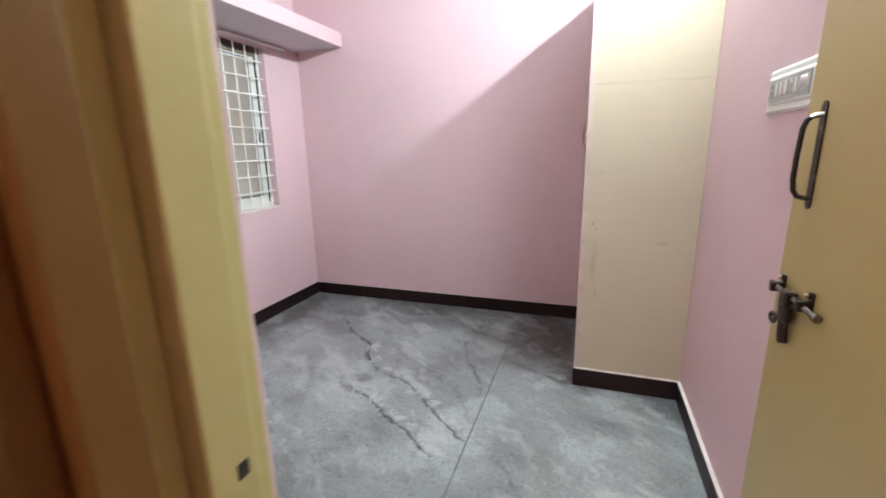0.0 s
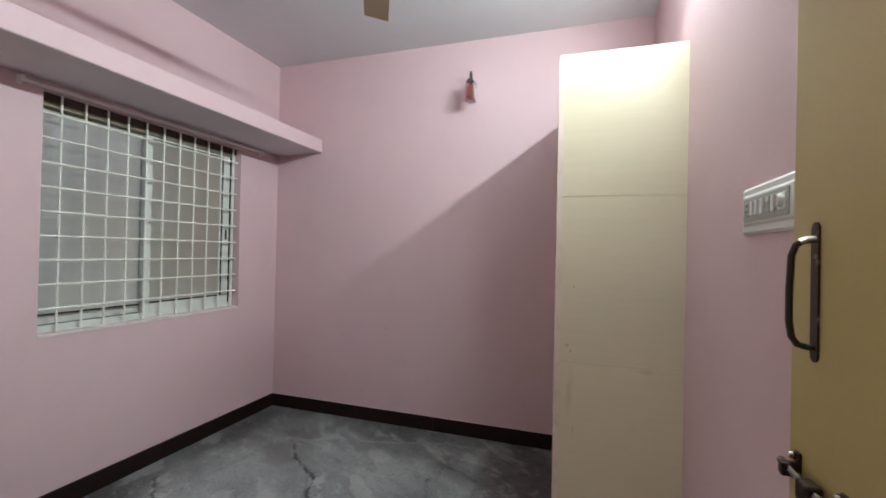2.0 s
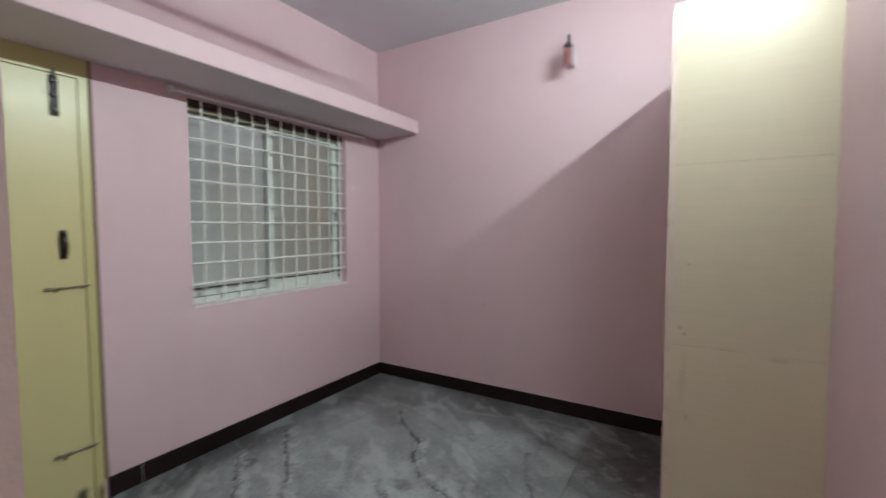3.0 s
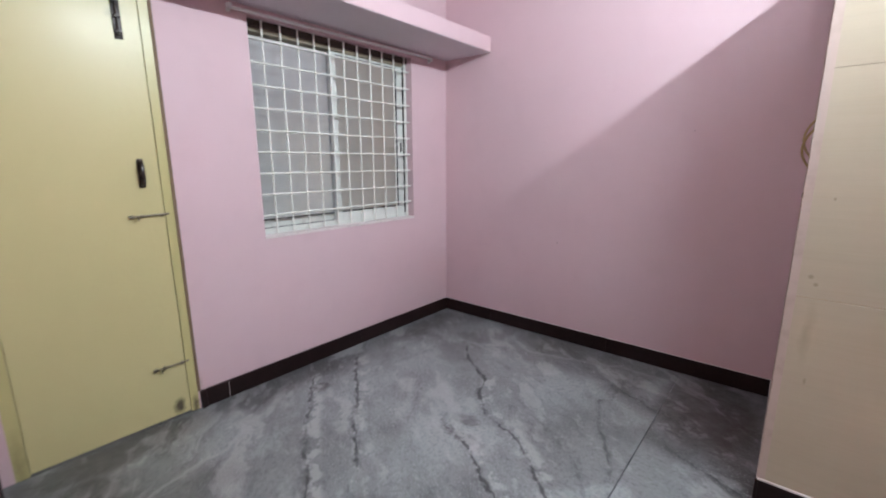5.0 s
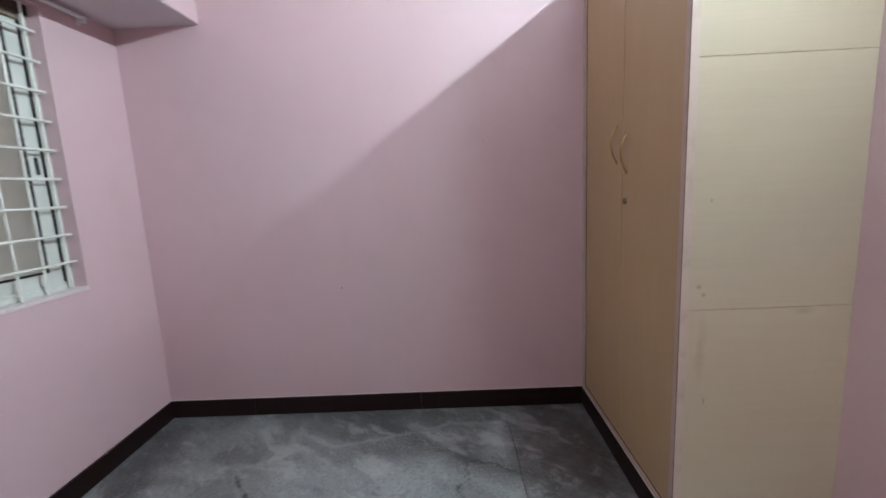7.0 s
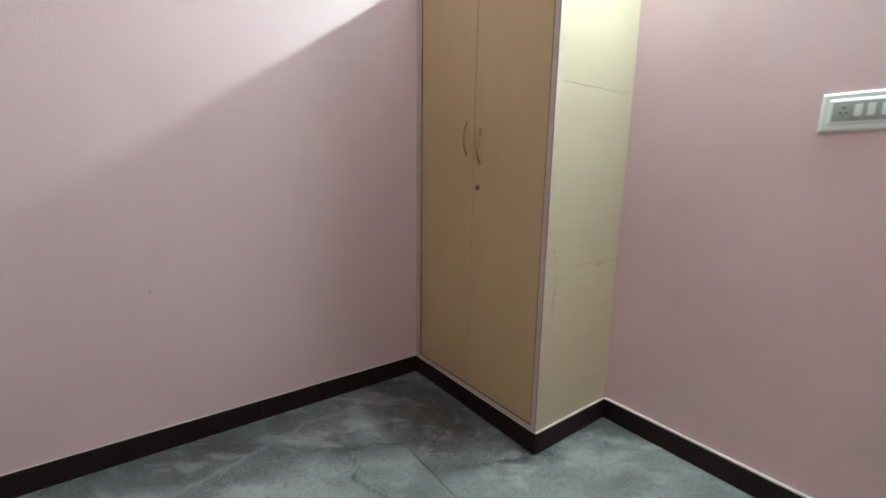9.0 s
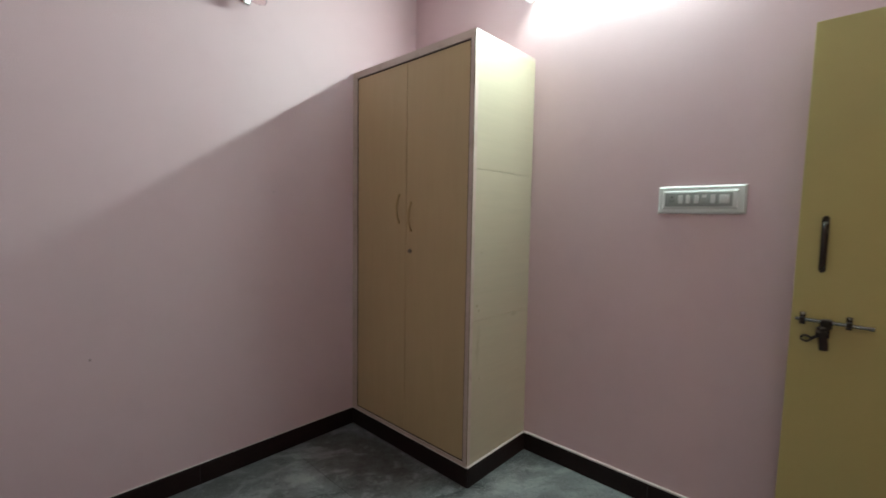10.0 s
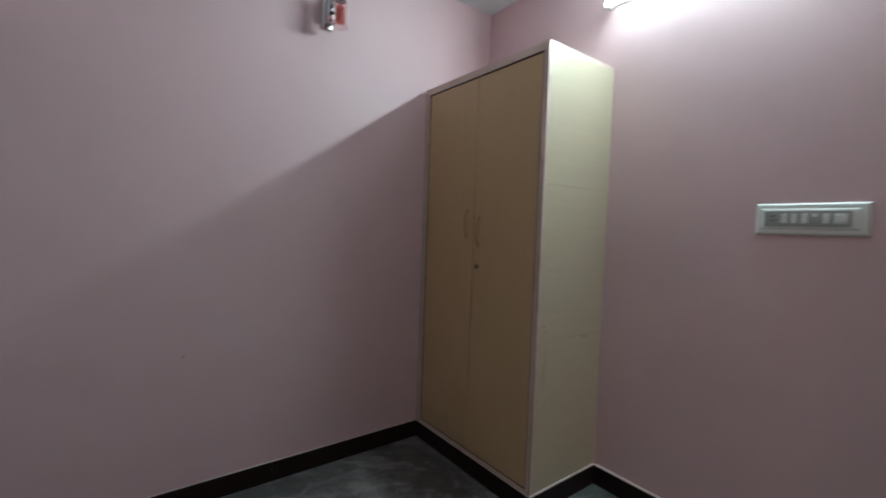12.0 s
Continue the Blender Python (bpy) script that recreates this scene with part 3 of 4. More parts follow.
def entry_door():
    xf, xb, ya, yb = 2.741, 2.773, 0.148, 0.881
    d = empty("door", "ochre yellow enamelled flush door, open against the pink wall", "door", (2.764, 0.15, 0.0))
    bm = bmesh.new()
    rounded(bm, xf, xb, ya, yb, 0.010, 2.020, 0.002)
    for v in bm.verts:                                   # the leaf has sagged a little out of square
        v.co.y += 0.015 * (1 - v.co.z / 2) * (v.co.y - ya) / (yb - ya)
    part("leaf", bm, OLIVE, d)
    for z in (0.25, 1.05, 1.8):
        bm = bmesh.new()
        rod(bm, (xf + 0.002, ya - 0.004, z - 0.05), (xf + 0.002, ya - 0.004, z + 0.05), 0.006)
        part("hinge", bm, STEEL, d, smooth=True)
    # pull handle
    bm = bmesh.new()
    box(bm, xf - 0.003, xf, 0.805, 0.825, 1.168, 1.346)
    for z in (1.168, 1.346):
        rod(bm, (xf, 0.815, z), (xf - 0.0028, 0.815, z), 0.0099, 18)
    part("handle_plate", bm, BLACK, d, "long dark metal handle plate")
    bm = bmesh.new()
    sweep(bm, [(xf - 0.002, 0.815, 1.331), (xf - 0.014, 0.815, 1.330), (xf - 0.025, 0.815, 1.323), (xf - 0.030, 0.815, 1.308), (xf - 0.032, 0.815, 1.26),
               (xf - 0.032, 0.815, 1.215), (xf - 0.029, 0.815, 1.193), (xf - 0.022, 0.815, 1.182), (xf - 0.012, 0.815, 1.179), (xf - 0.002, 0.815, 1.178)], 0.0058, 10, 0.8, (0, 1, 0))
    part("handle", bm, BLACK, d, "dark metal bow handle, worn bright at the top", True)
    bm = bmesh.new()
    sweep(bm, [(xf - 0.002, 0.815, 1.3312), (xf - 0.013, 0.815, 1.3304), (xf - 0.021, 0.815, 1.3265)], 0.0066, 10, 0.8, (0, 1, 0))
    part("ferrule", bm, STEEL, d, smooth=True)
    # sliding bolt with hasp
    z = 0.988
    bm = bmesh.new()
    rod(bm, (xf - 0.015, 0.876, z + 0.003), (xf - 0.015, 0.680, z - 0.002), 0.0062, 12)
    rod(bm, (xf - 0.015, 0.686, z - 0.002), (xf - 0.015, 0.674, z - 0.002), 0.0078, 12)
    part("bolt_rod", bm, DARKCHROME, d, "round steel bolt", True)
    for n, y in enumerate((0.856, 0.735)):
        bm = bmesh.new()
        rounded(bm, xf - 0.004, xf, y - 0.008, y + 0.008, z - 0.018, z + 0.026, 0.001)
        rounded(bm, xf - 0.025, xf - 0.004, y - 0.008, y + 0.008, z - 0.010, z + 0.010, 0.003)
        rod(bm, (xf - 0.003, y, z + 0.021), (xf - 0.009, y, z + 0.021), 0.006, 10)
        part("staple", bm, BLACK, d, "dark metal staple", True)
    for y, r in ((0.856, 0.0058), (0.735, 0.0045)):
        bm = bmesh.new()
        rod(bm, (xf - 0.004, y, z + 0.021), (xf - 0.014, y, z + 0.021), r, 12, r * 0.7)
        part("screw", bm, STEEL, d, "bright worn screw head", smooth=True)
    bm = bmesh.new()
    rounded(bm, xf - 0.026, xf - 0.004, 0.776, 0.808, z - 0.022, z + 0.011, 0.006, 3)
    rounded(bm, xf - 0.022, xf - 0.006, 0.782, 0.818, z - 0.056, z - 0.018, 0.007, 3)
    sweep(bm, [(xf - 0.014, 0.800, z - 0.020), (xf - 0.014, 0.799, z - 0.045), (xf - 0.014, 0.796, z - 0.072), (xf - 0.013, 0.794, z - 0.092), (xf - 0.012, 0.793, z - 0.098)], 0.0125, 12, 0.7, (0, 1, 0))
    part("hasp", bm, BLACK, d, "dark metal locking hasp")
    bm = bmesh.new()
    ring = [(xf - 0.016, 0.843 + 0.013 * math.cos(a), z - 0.064 + 0.010 * math.sin(a)) for a in (2 * math.pi * k / 16 for k in range(17))]
    sweep(bm, ring, 0.0035, 8, 1.0, (1, 0, 0))
    rod(bm, (xf - 0.016, 0.831, z - 0.064), (xf - 0.016, 0.815, z - 0.052), 0.005)
    part("eye", bm, BLACK, d, smooth=True)
    settle(d)


entry_frame()
entry_door()


# ---- tube light, disc and bulb holder on the east wall ----
def tube_light():
    ya, yb, xc, zc, rr = 1.09, 2.085, EX - 0.050, 2.513, 0.014
    t = empty("tube_light", "lit white tube light fixed high on the pink wall", "tube light", (EX, (ya + yb) / 2, zc))
    bm = bmesh.new()
    rounded(bm, EX - 0.022, EX, ya, yb, zc - 0.008, zc + 0.008, 0.002)
    part("batten", bm, PLATE, t, "narrow white batten")
    for a, b in ((ya, ya + 0.012), (yb - 0.012, yb)):
        bm = bmesh.new()
        rounded(bm, EX - 0.065, EX, a, b, zc - 0.015, zc + 0.015, 0.004)
        part("lamp_holder", bm, PLATE, t, "white end cap")
    bm = bmesh.new()
    n = 12
    for q, mat_, lab in ((-1, TUBE, "glowing white tube"), (1, TUBE_BACK, "fainter back of the tube")):
        a, b = (30, 150) if q < 0 else (150, 390)
        ring = [(xc - rr * math.sin(radians(a + (b - a) * k / n)), zc + rr * math.cos(radians(a + (b - a) * k / n))) for k in range(n + 1)]
        e = [[bm.verts.new((x, y, z)) for x, z in ring] for y in (ya + 0.012, yb - 0.012)]
        for k in range(n):
            f = (e[0][k], e[0][k + 1], e[1][k + 1], e[1][k])
            bm.faces.new(f if q > 0 else f[::-1])
        part("tube" if q < 0 else "tube_back", bm, mat_, t, lab, True)
        bm = bmesh.new()
    bm.free()
    settle(t)


tube_light()


def bulb_holder():
    h = empty("bulb_holder", "small empty brass bulb holder on a white rose on the wall", "bulb holder", (EX, 1.67, 2.455))
    bm = bmesh.new()
    rod(bm, (EX, 1.665, 2.452), (EX - 0.012, 1.665, 2.452), 0.032, 24, 0.028)
    part("rose", bm, PLATE, h, "round white rose", True)
    bm = bmesh.new()
    sweep(bm, [(EX - 0.010, 1.665, 2.452), (EX - 0.035, 1.665, 2.448), (EX - 0.052, 1.665, 2.436)], 0.013, 14, 1, (0, 1, 0))
    rod(bm, (EX - 0.046, 1.665, 2.440), (EX - 0.062, 1.665, 2.428), 0.018, 16)
    part("socket", bm, STEEL, h, "dull metal socket", True)
    settle(h)


bulb_holder()
bm = bmesh.new()
rod(bm, (EX, 1.13, 2.430), (EX - 0.007, 1.13, 2.430), 0.040, 28)
rod(bm, (EX - 0.007, 1.13, 2.430), (EX - 0.011, 1.13, 2.430), 0.034, 28, 0.028)
tagged(part("cover_plate", bm, PLATE, smooth=True), "round white blank cover plate on the pink wall", "cover plate")


# ---- switchboard ----
def switchboard():
    s = empty("switchboard", "white modular switchboard with grey insert and rocker switches on the wall", "switchboard", (EX, 1.22, 1.42))
    y0, y1, z0, z1 = 1.055, 1.382, 1.362, 1.481
    X = EX
    bm = bmesh.new()
    step(bm, X, X - 0.004, y0, y1, z0, z1, 0.0)
    step(bm, X - 0.004, X - 0.0105, y0, y1, z0, z1, 0.007)
    part("plate", bm, PLATE, s)
    bm = bmesh.new()
    step(bm, X - 0.0105, X - 0.0150, y0 + 0.026, y1 - 0.020, z0 + 0.020, z1 - 0.020, 0.006)
    part("inner_plate", bm, PLATE, s, "raised white inner plate")
    bm = bmesh.new()
    rounded(bm, X - 0.0175, X - 0.0150, y0 + 0.046, y1 - 0.031, z0 + 0.031, z1 - 0.030, 0.001)
    part("insert", bm, GREYPL, s, "grey insert")

    def at(u):
        return y1 - (u - 67) / 281 * (y1 - y0)
    zc = (z0 + z1) / 2 + 0.002
    for u in (146, 171, 198, 250):
        bm = bmesh.new()
        rounded(bm, X - 0.0220, X - 0.0160, at(u) - 0.0085, at(u) + 0.0085, zc - 0.018, zc + 0.018, 0.002)
        part("switch", bm, PLATE, s, "white rocker switch")
    bm = bmesh.new()
    rounded(bm, X - 0.0185, X - 0.0160, at(223) - 0.009, at(223) + 0.009, zc - 0.018, zc + 0.018, 0.001)
    part("blank", bm, GREYPL, s)
    bm = bmesh.new()
    rounded(bm, X - 0.0200, X - 0.0184, at(223) - 0.008, at(223) + 0.008, zc + 0.006, zc + 0.018, 0.0006)
    part("indicator", bm, PLATE, s, "small white indicator")
    bm = bmesh.new()
    rounded(bm, X - 0.0190, X - 0.0160, at(117) - 0.016, at(117) + 0.016, zc - 0.020, zc + 0.020, 0.002)
    o = part("socket", bm, GREYPL, s, "grey socket with dark holes")
    bm = bmesh.new()
    for dy, dz, r in ((0, 0.009, 0.0036), (0.007, -0.006, 0.003), (-0.007, -0.006, 0.003), (0, -0.013, 0.002)):
        rod(bm, (X - 0.0185, at(117) + dy, zc + dz), (X - 0.0196, at(117) + dy, zc + dz), r, 10)
    part("socket_holes", bm, DARKPL, o)
    bm = bmesh.new()
    rounded(bm, X - 0.0195, X - 0.0160, at(284) - 0.018, at(284) + 0.018, zc - 0.018, zc + 0.018, 0.003)
    rod(bm, (X - 0.0190, at(284), zc), (X - 0.0290, at(284), zc), 0.0150, 20, 0.013)
    rounded(bm, X - 0.0350, X - 0.0280, at(284) - 0.003, at(284) + 0.003, zc - 0.013, zc + 0.013, 0.001)
    part("regulator_knob", bm, PLATE, s, "white fan regulator knob", True)
    settle(s)


switchboard()


# ---- bracket lamp on the north wall ----
def wall_lamp():
    w = empty("wall_lamp", "unlit chrome bracket lamp with a small clear and red glass shade", "wall lamp", (1.669, NY, 2.43))
    sx, sy = 1.683, 2.860
    bm = bmesh.new()
    rounded(bm, 1.640, 1.698, NY - 0.014, NY, 2.362, 2.512, 0.006, 3)
    rounded(bm, 1.648, 1.690, NY - 0.058, NY - 0.012, 2.385, 2.500, 0.010, 3)
    part("back_plate", bm, CHROME, w, "chrome back plate", True)
    for z, rr in ((2.470, 0.011), (2.430, 0.009)):
        bm = bmesh.new()
        rod(bm, (1.669, NY - 0.056, z), (1.669, NY - 0.068, z), rr, 14)
        part("knob", bm, DARKCHROME, w, smooth=True)
    bm = bmesh.new()
    pts = [(1.672, 2.945, 2.490), (1.675, 2.930, 2.520), (1.678, 2.912, 2.540), (1.681, 2.890, 2.546), (1.683, 2.870, 2.536), (sx, sy, 2.510), (sx, sy, 2.480)]
    sweep(bm, pts, 0.0066, 10, 1, (1, 0, 0))
    rod(bm, (sx, sy, 2.482), (sx, sy, 2.462), 0.018, 18, 0.030)
    part("arm", bm, DARKCHROME, w, "bent dark chrome arm and cap", True)
    n = 24

    def cup(prof):
        bm = bmesh.new()
        rings = [[bm.verts.new((sx + r * math.cos(2 * math.pi * k / n), sy + r * math.sin(2 * math.pi * k / n), z)) for k in range(n)] for r, z in prof]
        for a, b in zip(rings, rings[1:] + rings[:1]):
            for k in range(n):
                bm.faces.new((a[k], a[(k + 1) % n], b[(k + 1) % n], b[k]))
        return bm
    part("lining", cup([(0.0205, 2.435), (0.024, 2.358), (0.022, 2.358), (0.0185, 2.435)]), RED, w, "red inner glass", True)
    part("shade", cup([(0.031, 2.464), (0.033, 2.42), (0.0355, 2.335), (0.0335, 2.335), (0.031, 2.42), (0.029, 2.464)]), CLEAR, w, "clear pinkish glass shade", True)
    settle(w)


wall_lamp()


# ---- ceiling fan ----
FAN = (1.667, 1.505, 2.49)


def ceiling_fan():
    x, y, z = FAN
    f = empty("ceiling_fan", "beige three-bladed ceiling fan hanging from the ceiling, at rest", "ceiling fan", (x, y, CZ))
    bm = bmesh.new()
    rod(bm, (x, y, CZ), (x, y, CZ - 0.06), 0.055, 24, 0.03)
    rod(bm, (x, y, CZ), (x, y, z + 0.05), 0.011, 12)
    part("down_rod", bm, FANM, f, smooth=True)
    bm = bmesh.new()
    rod(bm, (x, y, z + 0.055), (x, y, z + 0.02), 0.05, 28, 0.105)
    rod(bm, (x, y, z + 0.02), (x, y, z - 0.025), 0.105, 28, 0.10)
    rod(bm, (x, y, z - 0.025), (x, y, z - 0.05), 0.10, 28, 0.06)
    part("motor", bm, FANM, f, smooth=True)
    for k in range(3):
        a = radians(117 + 120 * k)
        m = Matrix.Translation((x, y, z)) @ Matrix.Rotation(a, 4, "Z")
        bm = bmesh.new()
        vs = box(bm, 0.17, 0.575, -0.062, 0.062, -0.0015, 0.0015)
        bmesh.ops.rotate(bm, verts=vs, cent=(0, 0, 0), matrix=Matrix.Rotation(radians(9), 3, "X"))
        vs = box(bm, 0.09, 0.20, -0.02, 0.02, -0.003, 0.003)
        bmesh.ops.transform(bm, verts=bm.verts, matrix=m)
        part("blade", bm, FANM, f)
    settle(f)


ceiling_fan()


# ---- skirting, in pieces ----
def skirting():
    H, D = 0.100, 0.011
    b = tagged(new("baseboard"), "dark maroon granite skirting in lengths, dusty along the top", kind="structure")

    def run(cells):
        for c in cells:
            bm = bmesh.new()
            rounded(bm, *c, 0.0, H, 0.0015, 1)
            part("skirting_piece", bm, GRANITE, b)
    e = 0.0008
    run([(0, D + 0.008, 0.946, 0.972), (0, D, 0.972 + e, 1.090), (0, D, 1.090 + e, 2.02), (0, D, 2.02 + e, NY)])
    run([(D, 0.48, NY - D, NY), (0.48 + e, 1.42, NY - D, NY), (1.42 + e, 2.312, NY - D, NY)])
    run([(2.312, 2.322, 2.034, 2.52), (2.312, 2.322, 2.52 + e, NY)])
    run([(2.322, EX - D, 2.032, 2.043)])
    run([(EX - D, EX, 1.36 + e, 2.043), (EX - D, EX, 0.19, 1.36)])
    run([(D, 1.97, SY, SY + D)])
    # mortar in the joints
    bm = bmesh.new()
    for y in (0.972, 1.090):
        box(bm, 0.001, D + 0.0005, y - 0.0006, y + 0.0012, 0.0, H - 0.001)
    part("joint", bm, LIP, b, "pale mortar in the skirting joints")
    # plaster lip on top
    bm = bmesh.new()
    box(bm, EX - D - 0.003, EX, 0.19, 2.034, H + 0.0005, H + 0.007)
    box(bm, 2.318, EX - D, 2.034, 2.0425, H + 0.0005, H + 0.006)
    box(bm, 2.3135, 2.3155, 2.043, NY, H + 0.0005, H + 0.005)
    box(bm, 0.004, 2.31, NY - D + 0.006, NY, H + 0.0005, H + 0.003)
    part("plaster_lip", bm, LIP, b, "rough pale plaster edge on the skirting")


skirting()


# ---- floor slabs with veins, cracks, worn and darker places ----
def lattice(seed):
    return np.random.RandomState(seed).rand(256, 256)


LAT = [lattice(k) for k in range(4)]


def smooth_noise(x, y, freq, k=0):
    u, v = x * freq + 40.0, y * freq + 40.0
    i, j = np.floor(u).astype(int), np.floor(v).astype(int)
    a, b = u - i, v - j
    a, b = a * a * (3 - 2 * a), b * b * (3 - 2 * b)
    g = LAT[k]
    p = g[i % 256, j % 256] * (1 - a) + g[(i + 1) % 256, j % 256] * a
    q = g[i % 256, (j + 1) % 256] * (1 - a) + g[(i + 1) % 256, (j + 1) % 256] * a
    return p * (1 - b) + q * b


def fbm(x, y, freq, k=0, octaves=4):
    s, w, t = 0.0, 1.0, 0.0
    for o in range(octaves):
        s = s + w * smooth_noise(x, y, freq * 2 ** o, (k + o) % 4)
        t += w
        w *= 0.55
    return s / t


def line_distance(x, y, pts):
    d = np.full(x.shape, 9.0)
    for (ax, ay), (bx, by) in zip(pts, pts[1:]):
        dx, dy = bx - ax, by - ay
        t = np.clip(((x - ax) * dx + (y - ay) * dy) / (dx * dx + dy * dy), 0, 1)
        d = np.minimum(d, np.hypot(x - ax - t * dx, y - ay - t * dy))
    return d


CRACKS = [  # half width, strength, line
    (0.010, 1.0, ((0.63, 2.47), (0.76, 2.31), (0.87, 2.24), (1.0, 2.155))),
    (0.011, 1.0, ((1.0, 2.155), (1.03, 2.06), (1.12, 1.94))),
    (0.007, 0.9, ((1.0, 2.155), (1.03, 2.06), (1.12, 1.94), (1.2, 1.86), (1.4, 1.80), (1.55, 1.69), (1.73, 1.51), (1.88, 1.40))),
    (0.009, 0.95, ((1.06, 1.67), (1.22, 1.62), (1.35, 1.55), (1.49, 1.45), (1.6, 1.39), (1.77, 1.25))),
    (0.005, 0.45, ((1.39, 2.0), (1.56, 1.92), (1.69, 1.82), (1.82, 1.64), (1.86, 1.55))),
    (0.006, 0.75, ((1.66, 2.53), (1.62, 2.33), (1.69, 2.15), (1.79, 1.97), (1.86, 1.80))),
    (0.0045, 0.9, ((1.66, 2.53), (1.78, 2.50), (1.88, 2.44))),
    (0.006, 0.9, ((1.97, 2.18), (2.1, 2.12), (2.18, 2.09), (2.28, 2.04))),
    (0.010, 0.95, ((0.18, 1.51), (0.40, 1.35), (0.57, 1.22), (0.78, 1.07), (1.03, 0.92))),
    (0.009, 0.95, ((0.18, 1.85), (0.36, 1.69), (0.60, 1.51), (0.71, 1.39), (0.99, 1.19))),
    (0.004, 0.5, ((0.69, 1.90), (0.82, 1.76), (0.94, 1.55))),
    (0.005, 0.4, ((0.50, 2.46), (0.47, 2.2), (0.42, 2.0))),
    (0.010, 0.5, ((1.89, 1.45), (2.06, 1.33), (2.2, 1.1))),
    (0.004, 0.4, ((1.05, 1.1), (1.25, 0.9), (1.32, 0.65))),
]
PALE = [
    (0.018, 0.35, ((0.80, 2.83), (0.9, 2.74), (1.0, 2.68), (1.2, 2.71), (1.38, 2.75), (1.6, 2.84), (1.85, 2.82))),
    (0.020, 0.6, ((0.20, 1.92), (0.26, 1.82))),
    (0.022, 0.6, ((0.58, 1.45), (0.70, 1.44))),
    (0.016, 0.5, ((0.92, 1.74), (1.0, 1.66), (1.07, 1.68))),
    (0.012, 0.5, ((0.4, 0.95), (0.48, 0.6), (0.62, 0.4))),
]
BLOTS = [  # x, y, radius x, radius y, strength: dark stains and patches
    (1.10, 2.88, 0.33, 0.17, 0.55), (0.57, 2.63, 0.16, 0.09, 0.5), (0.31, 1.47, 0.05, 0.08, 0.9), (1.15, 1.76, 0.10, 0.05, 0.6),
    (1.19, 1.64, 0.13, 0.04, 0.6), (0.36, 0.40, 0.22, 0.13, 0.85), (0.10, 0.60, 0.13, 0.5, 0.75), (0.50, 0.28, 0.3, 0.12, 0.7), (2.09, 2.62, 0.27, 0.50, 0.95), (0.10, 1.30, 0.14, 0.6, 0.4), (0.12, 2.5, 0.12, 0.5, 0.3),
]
CRUSTS = [(1.97, 2.33, 0.06, 0.05), (2.06, 2.40, 0.06, 0.05), (2.17, 2.30, 0.09, 0.06), (1.96, 2.55, 0.06, 0.025), (2.2, 2.45, 0.05, 0.04)]


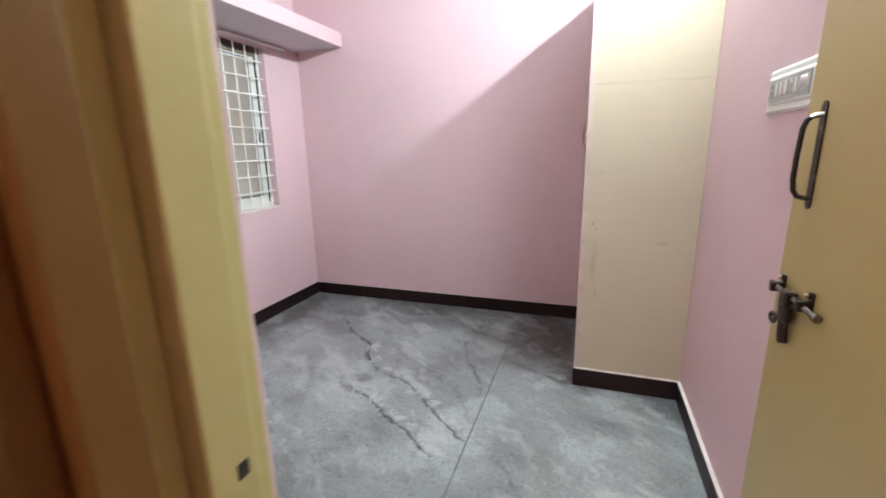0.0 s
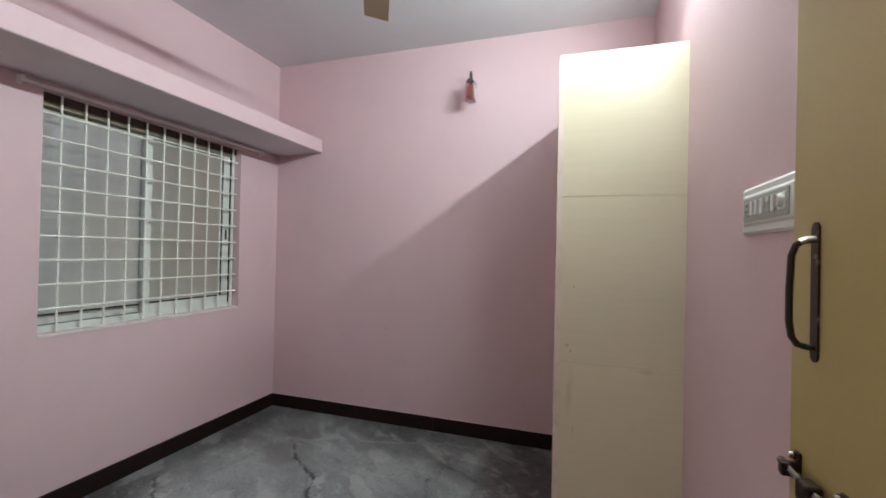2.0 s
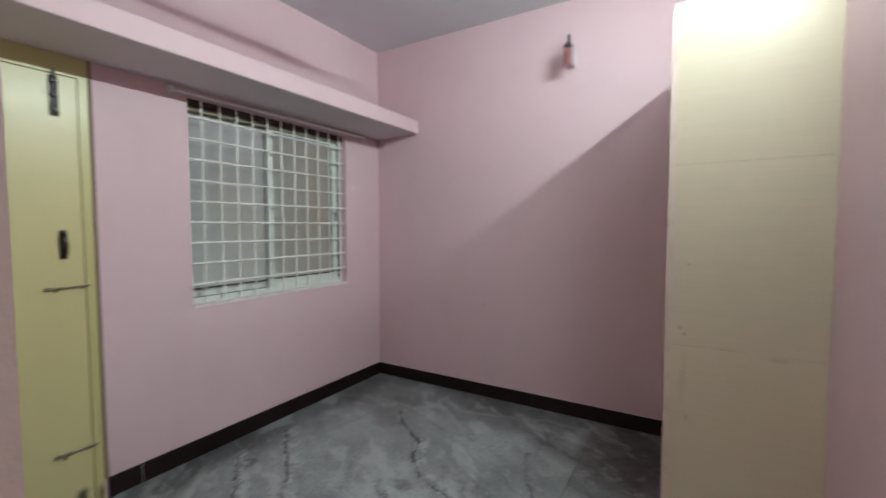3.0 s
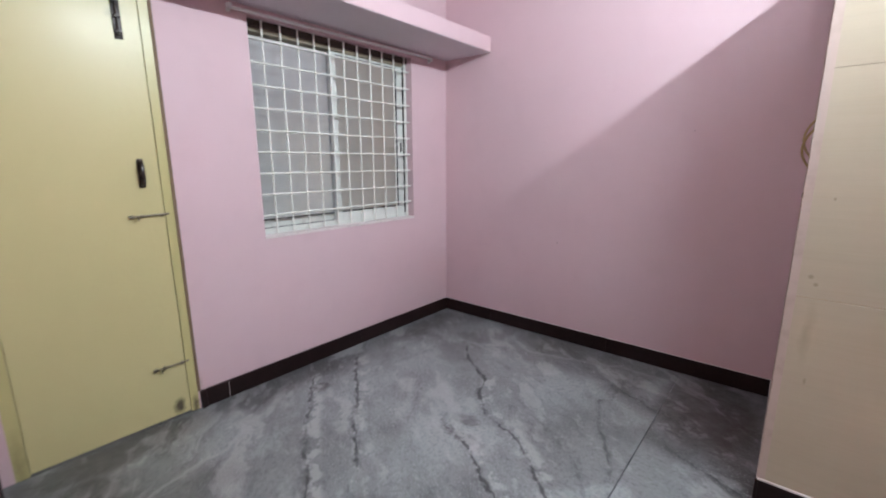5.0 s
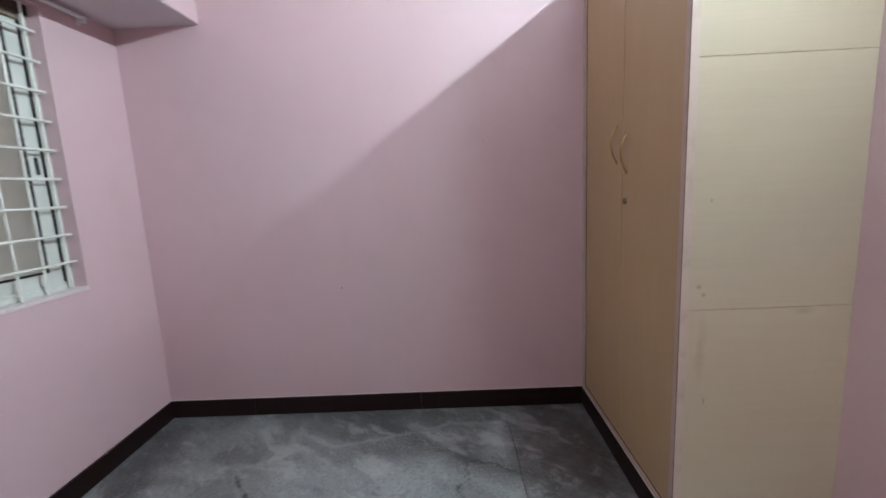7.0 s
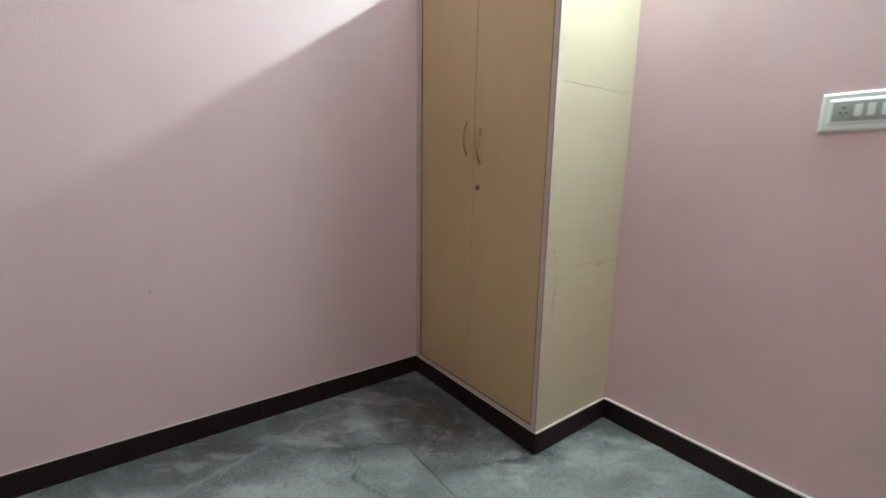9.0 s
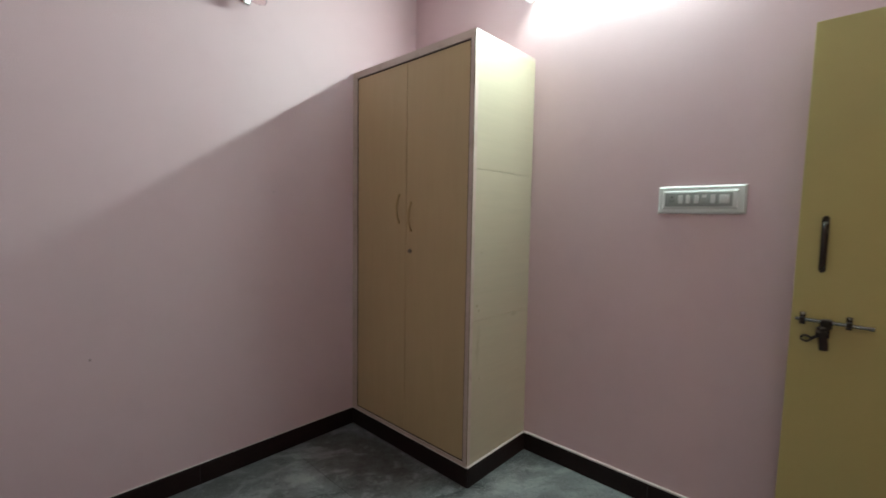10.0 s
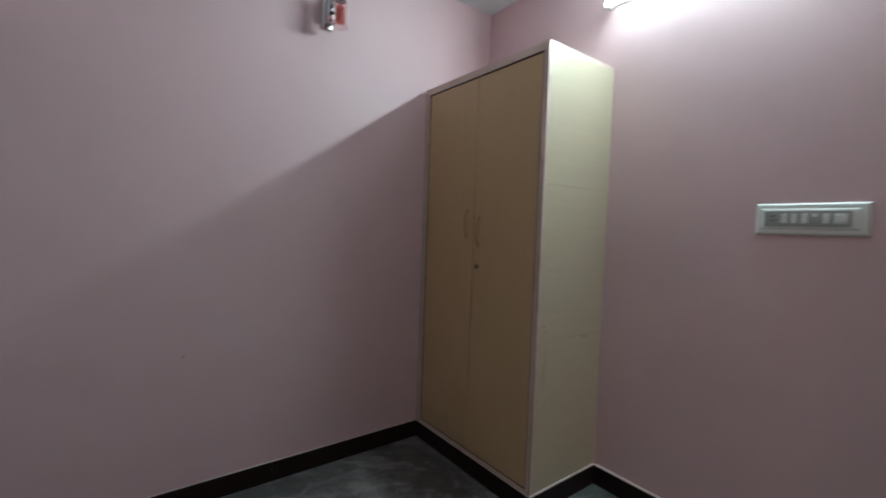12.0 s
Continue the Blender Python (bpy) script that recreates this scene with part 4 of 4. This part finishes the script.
def marks(x, y):
    """Veins and cracks, pale marks, dark stains and patches, tone at each place on the floor."""
    wx = (fbm(x, y, 7, 0) - 0.5) * 0.10 + (fbm(x, y, 42, 1, 3) - 0.5) * 0.030
    wy = (fbm(x, y, 7, 2) - 0.5) * 0.10 + (fbm(x, y, 42, 3, 3) - 0.5) * 0.030
    u, v = x + wx, y + wy
    jag = (fbm(x, y, 58, 2, 2) - 0.5) * 0.036
    s = x + 0.25 * wx + jag, y + 0.25 * wy - jag
    rag = fbm(x, y, 26, 2, 4)
    chips = fbm(x, y, 70, 1, 3)
    dark = np.zeros(x.shape)
    for w, k, pts in CRACKS:
        d = line_distance(s[0] + (rag - 0.5) * 0.03, s[1] + (fbm(x, y, 30, 1, 3) - 0.5) * 0.03, pts)
        core = np.clip(1.9 - 1.5 * d / (w * np.clip(2.6 * rag - 0.5, 0.16, 1.4)), 0, 1) * np.clip(5 * fbm(x, y, 13, 1, 3) - 1.3, 0.35, 1)
        halo = np.clip(1 - d / 0.030, 0, 1) * np.clip((chips - 0.52) * 9, 0, 1) * 0.75
        dark = np.maximum(dark, k * np.maximum(core, halo))
    # dirt in the joint between the slabs
    joint = np.clip(1.4 - np.abs(x - 1.885) / 0.003, 0, 1) * np.clip((2.42 - y) * 8, 0.12, 1) * np.clip(0.2 + 1.3 * fbm(x, y, 14, 0, 3), 0, 1)
    dark = np.maximum(dark, 0.75 * joint)
    # the grain of the stone, drawn out along the veins
    p, q = x * 0.80 - y * 0.60, x * 0.60 + y * 0.80
    pw, qw = p + 0.8 * wx, q + 0.8 * wy
    g = fbm(pw, qw * 3.4, 2.4, 3, 5)
    grain = np.clip(1 - np.abs(g - 0.5) / 0.016, 0, 1) * np.clip((fbm(x, y, 3, 1) - 0.46) * 6, 0, 1)
    dark = np.maximum(dark, 0.5 * grain * np.clip((rag - 0.3) * 3, 0, 1))
    fleck = fbm(pw * 0.9, qw * 3.0, 13, 0, 4)
    dark = np.maximum(dark, 0.25 * np.clip((fleck - 0.66) * 9, 0, 1))
    pale = 0.4 * np.clip((0.35 - fleck) * 7, 0, 1)
    pale = np.maximum(pale, 0.55 * np.clip((fbm(pw * 0.8, qw * 1.9, 4.6, 1, 5) - 0.58) * 9, 0, 1))
    for w, k, pts in CRACKS[1:4] + CRACKS[8:10]:
        d = line_distance(s[0] - 0.016, s[1] - 0.020, pts)
        flake = np.clip((fbm(x, y, 19, 3, 4) - 0.50) * 14, 0, 1)
        pale = np.maximum(pale, 0.75 * np.clip(2.0 - d / 0.026, 0, 1) * flake)
    for w, k, pts in PALE:
        d = line_distance(u, v, pts)
        pale = np.maximum(pale, k * np.clip(1.2 - d / (w * (0.5 + rag)), 0, 1))
    for cx, cy, rx, ry in CRUSTS:
        h = np.hypot((u - cx) / rx, (v - cy) / ry)
        pale = np.maximum(pale, 0.42 * np.clip((1 - h) * 2, 0, 1) * np.clip((fbm(x, y, 55, 0, 4) - 0.44) * 6, 0, 1))
    blot = np.clip((fbm(u + 5, v, 2.1, 2, 4) - 0.57) * 4, 0, 0.35)
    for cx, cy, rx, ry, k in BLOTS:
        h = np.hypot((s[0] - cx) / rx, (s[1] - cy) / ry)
        blot = np.maximum(blot, k * np.clip((1 - h) * 3, 0, 1) * (0.6 + 0.6 * rag))
    # tone: paler in the middle of the floor, darker along walls and wardrobe
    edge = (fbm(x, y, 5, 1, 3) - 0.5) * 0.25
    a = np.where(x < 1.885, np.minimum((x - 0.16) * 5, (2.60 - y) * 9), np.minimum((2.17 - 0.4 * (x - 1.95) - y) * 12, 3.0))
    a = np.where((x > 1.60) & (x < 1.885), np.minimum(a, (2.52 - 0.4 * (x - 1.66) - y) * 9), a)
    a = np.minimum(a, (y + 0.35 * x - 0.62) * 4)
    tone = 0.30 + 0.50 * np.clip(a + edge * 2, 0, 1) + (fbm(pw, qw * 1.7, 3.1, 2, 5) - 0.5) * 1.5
    return np.clip(dark, 0, 1), np.clip(pale * (1 - 0.25 * blot), 0, 1), np.clip(blot, 0, 1), np.clip(tone, 0, 1)


def slab(x0, x1, y0, y1, parent, step=0.0045, gap=0.0012):
    x0, x1, y0, y1 = x0 + gap, x1 - gap, y0 + gap, y1 - gap
    nx, ny = max(2, int((x1 - x0) / step)), max(2, int((y1 - y0) / step))
    gx, gy = np.meshgrid(np.linspace(x0, x1, nx), np.linspace(y0, y1, ny))
    n = nx * ny
    co = np.stack([gx.ravel(), gy.ravel(), np.zeros(n)], 1)
    dark, pale, blot, tone = marks(gx.ravel(), gy.ravel())
    co[:, 2] = -0.002 * np.clip(dark - 0.35, 0, 1)
    idx = np.arange(n).reshape(ny, nx)
    quads = np.stack([idx[:-1, :-1], idx[:-1, 1:], idx[1:, 1:], idx[1:, :-1]], -1).reshape(-1, 4)
    rim = np.concatenate([idx[0, :], idx[1:, -1], idx[-1, -2::-1], idx[-2:0:-1, 0]])
    low = co[rim].copy()
    low[:, 2] = -0.03
    co = np.concatenate([co, low])
    k = len(rim)
    lo = n + np.arange(k)
    side = np.stack([rim, lo, np.roll(lo, -1), np.roll(rim, -1)], 1)
    quads = np.concatenate([quads, side])
    me = bpy.data.meshes.new("slab")
    me.from_pydata(co.tolist(), [], quads.tolist())
    at = me.color_attributes.new("marks", "FLOAT_COLOR", "POINT")
    c = np.ones((len(co), 4), dtype=np.float32)
    c[:, :3] = 0
    c[:n, 0], c[:n, 1], c[:n, 2], c[:n, 3] = dark, pale, blot, tone
    at.data.foreach_set("color", c.ravel())
    me.materials.append(STONE)
    ob = new("slab", me)
    ob.parent = parent
    return ob


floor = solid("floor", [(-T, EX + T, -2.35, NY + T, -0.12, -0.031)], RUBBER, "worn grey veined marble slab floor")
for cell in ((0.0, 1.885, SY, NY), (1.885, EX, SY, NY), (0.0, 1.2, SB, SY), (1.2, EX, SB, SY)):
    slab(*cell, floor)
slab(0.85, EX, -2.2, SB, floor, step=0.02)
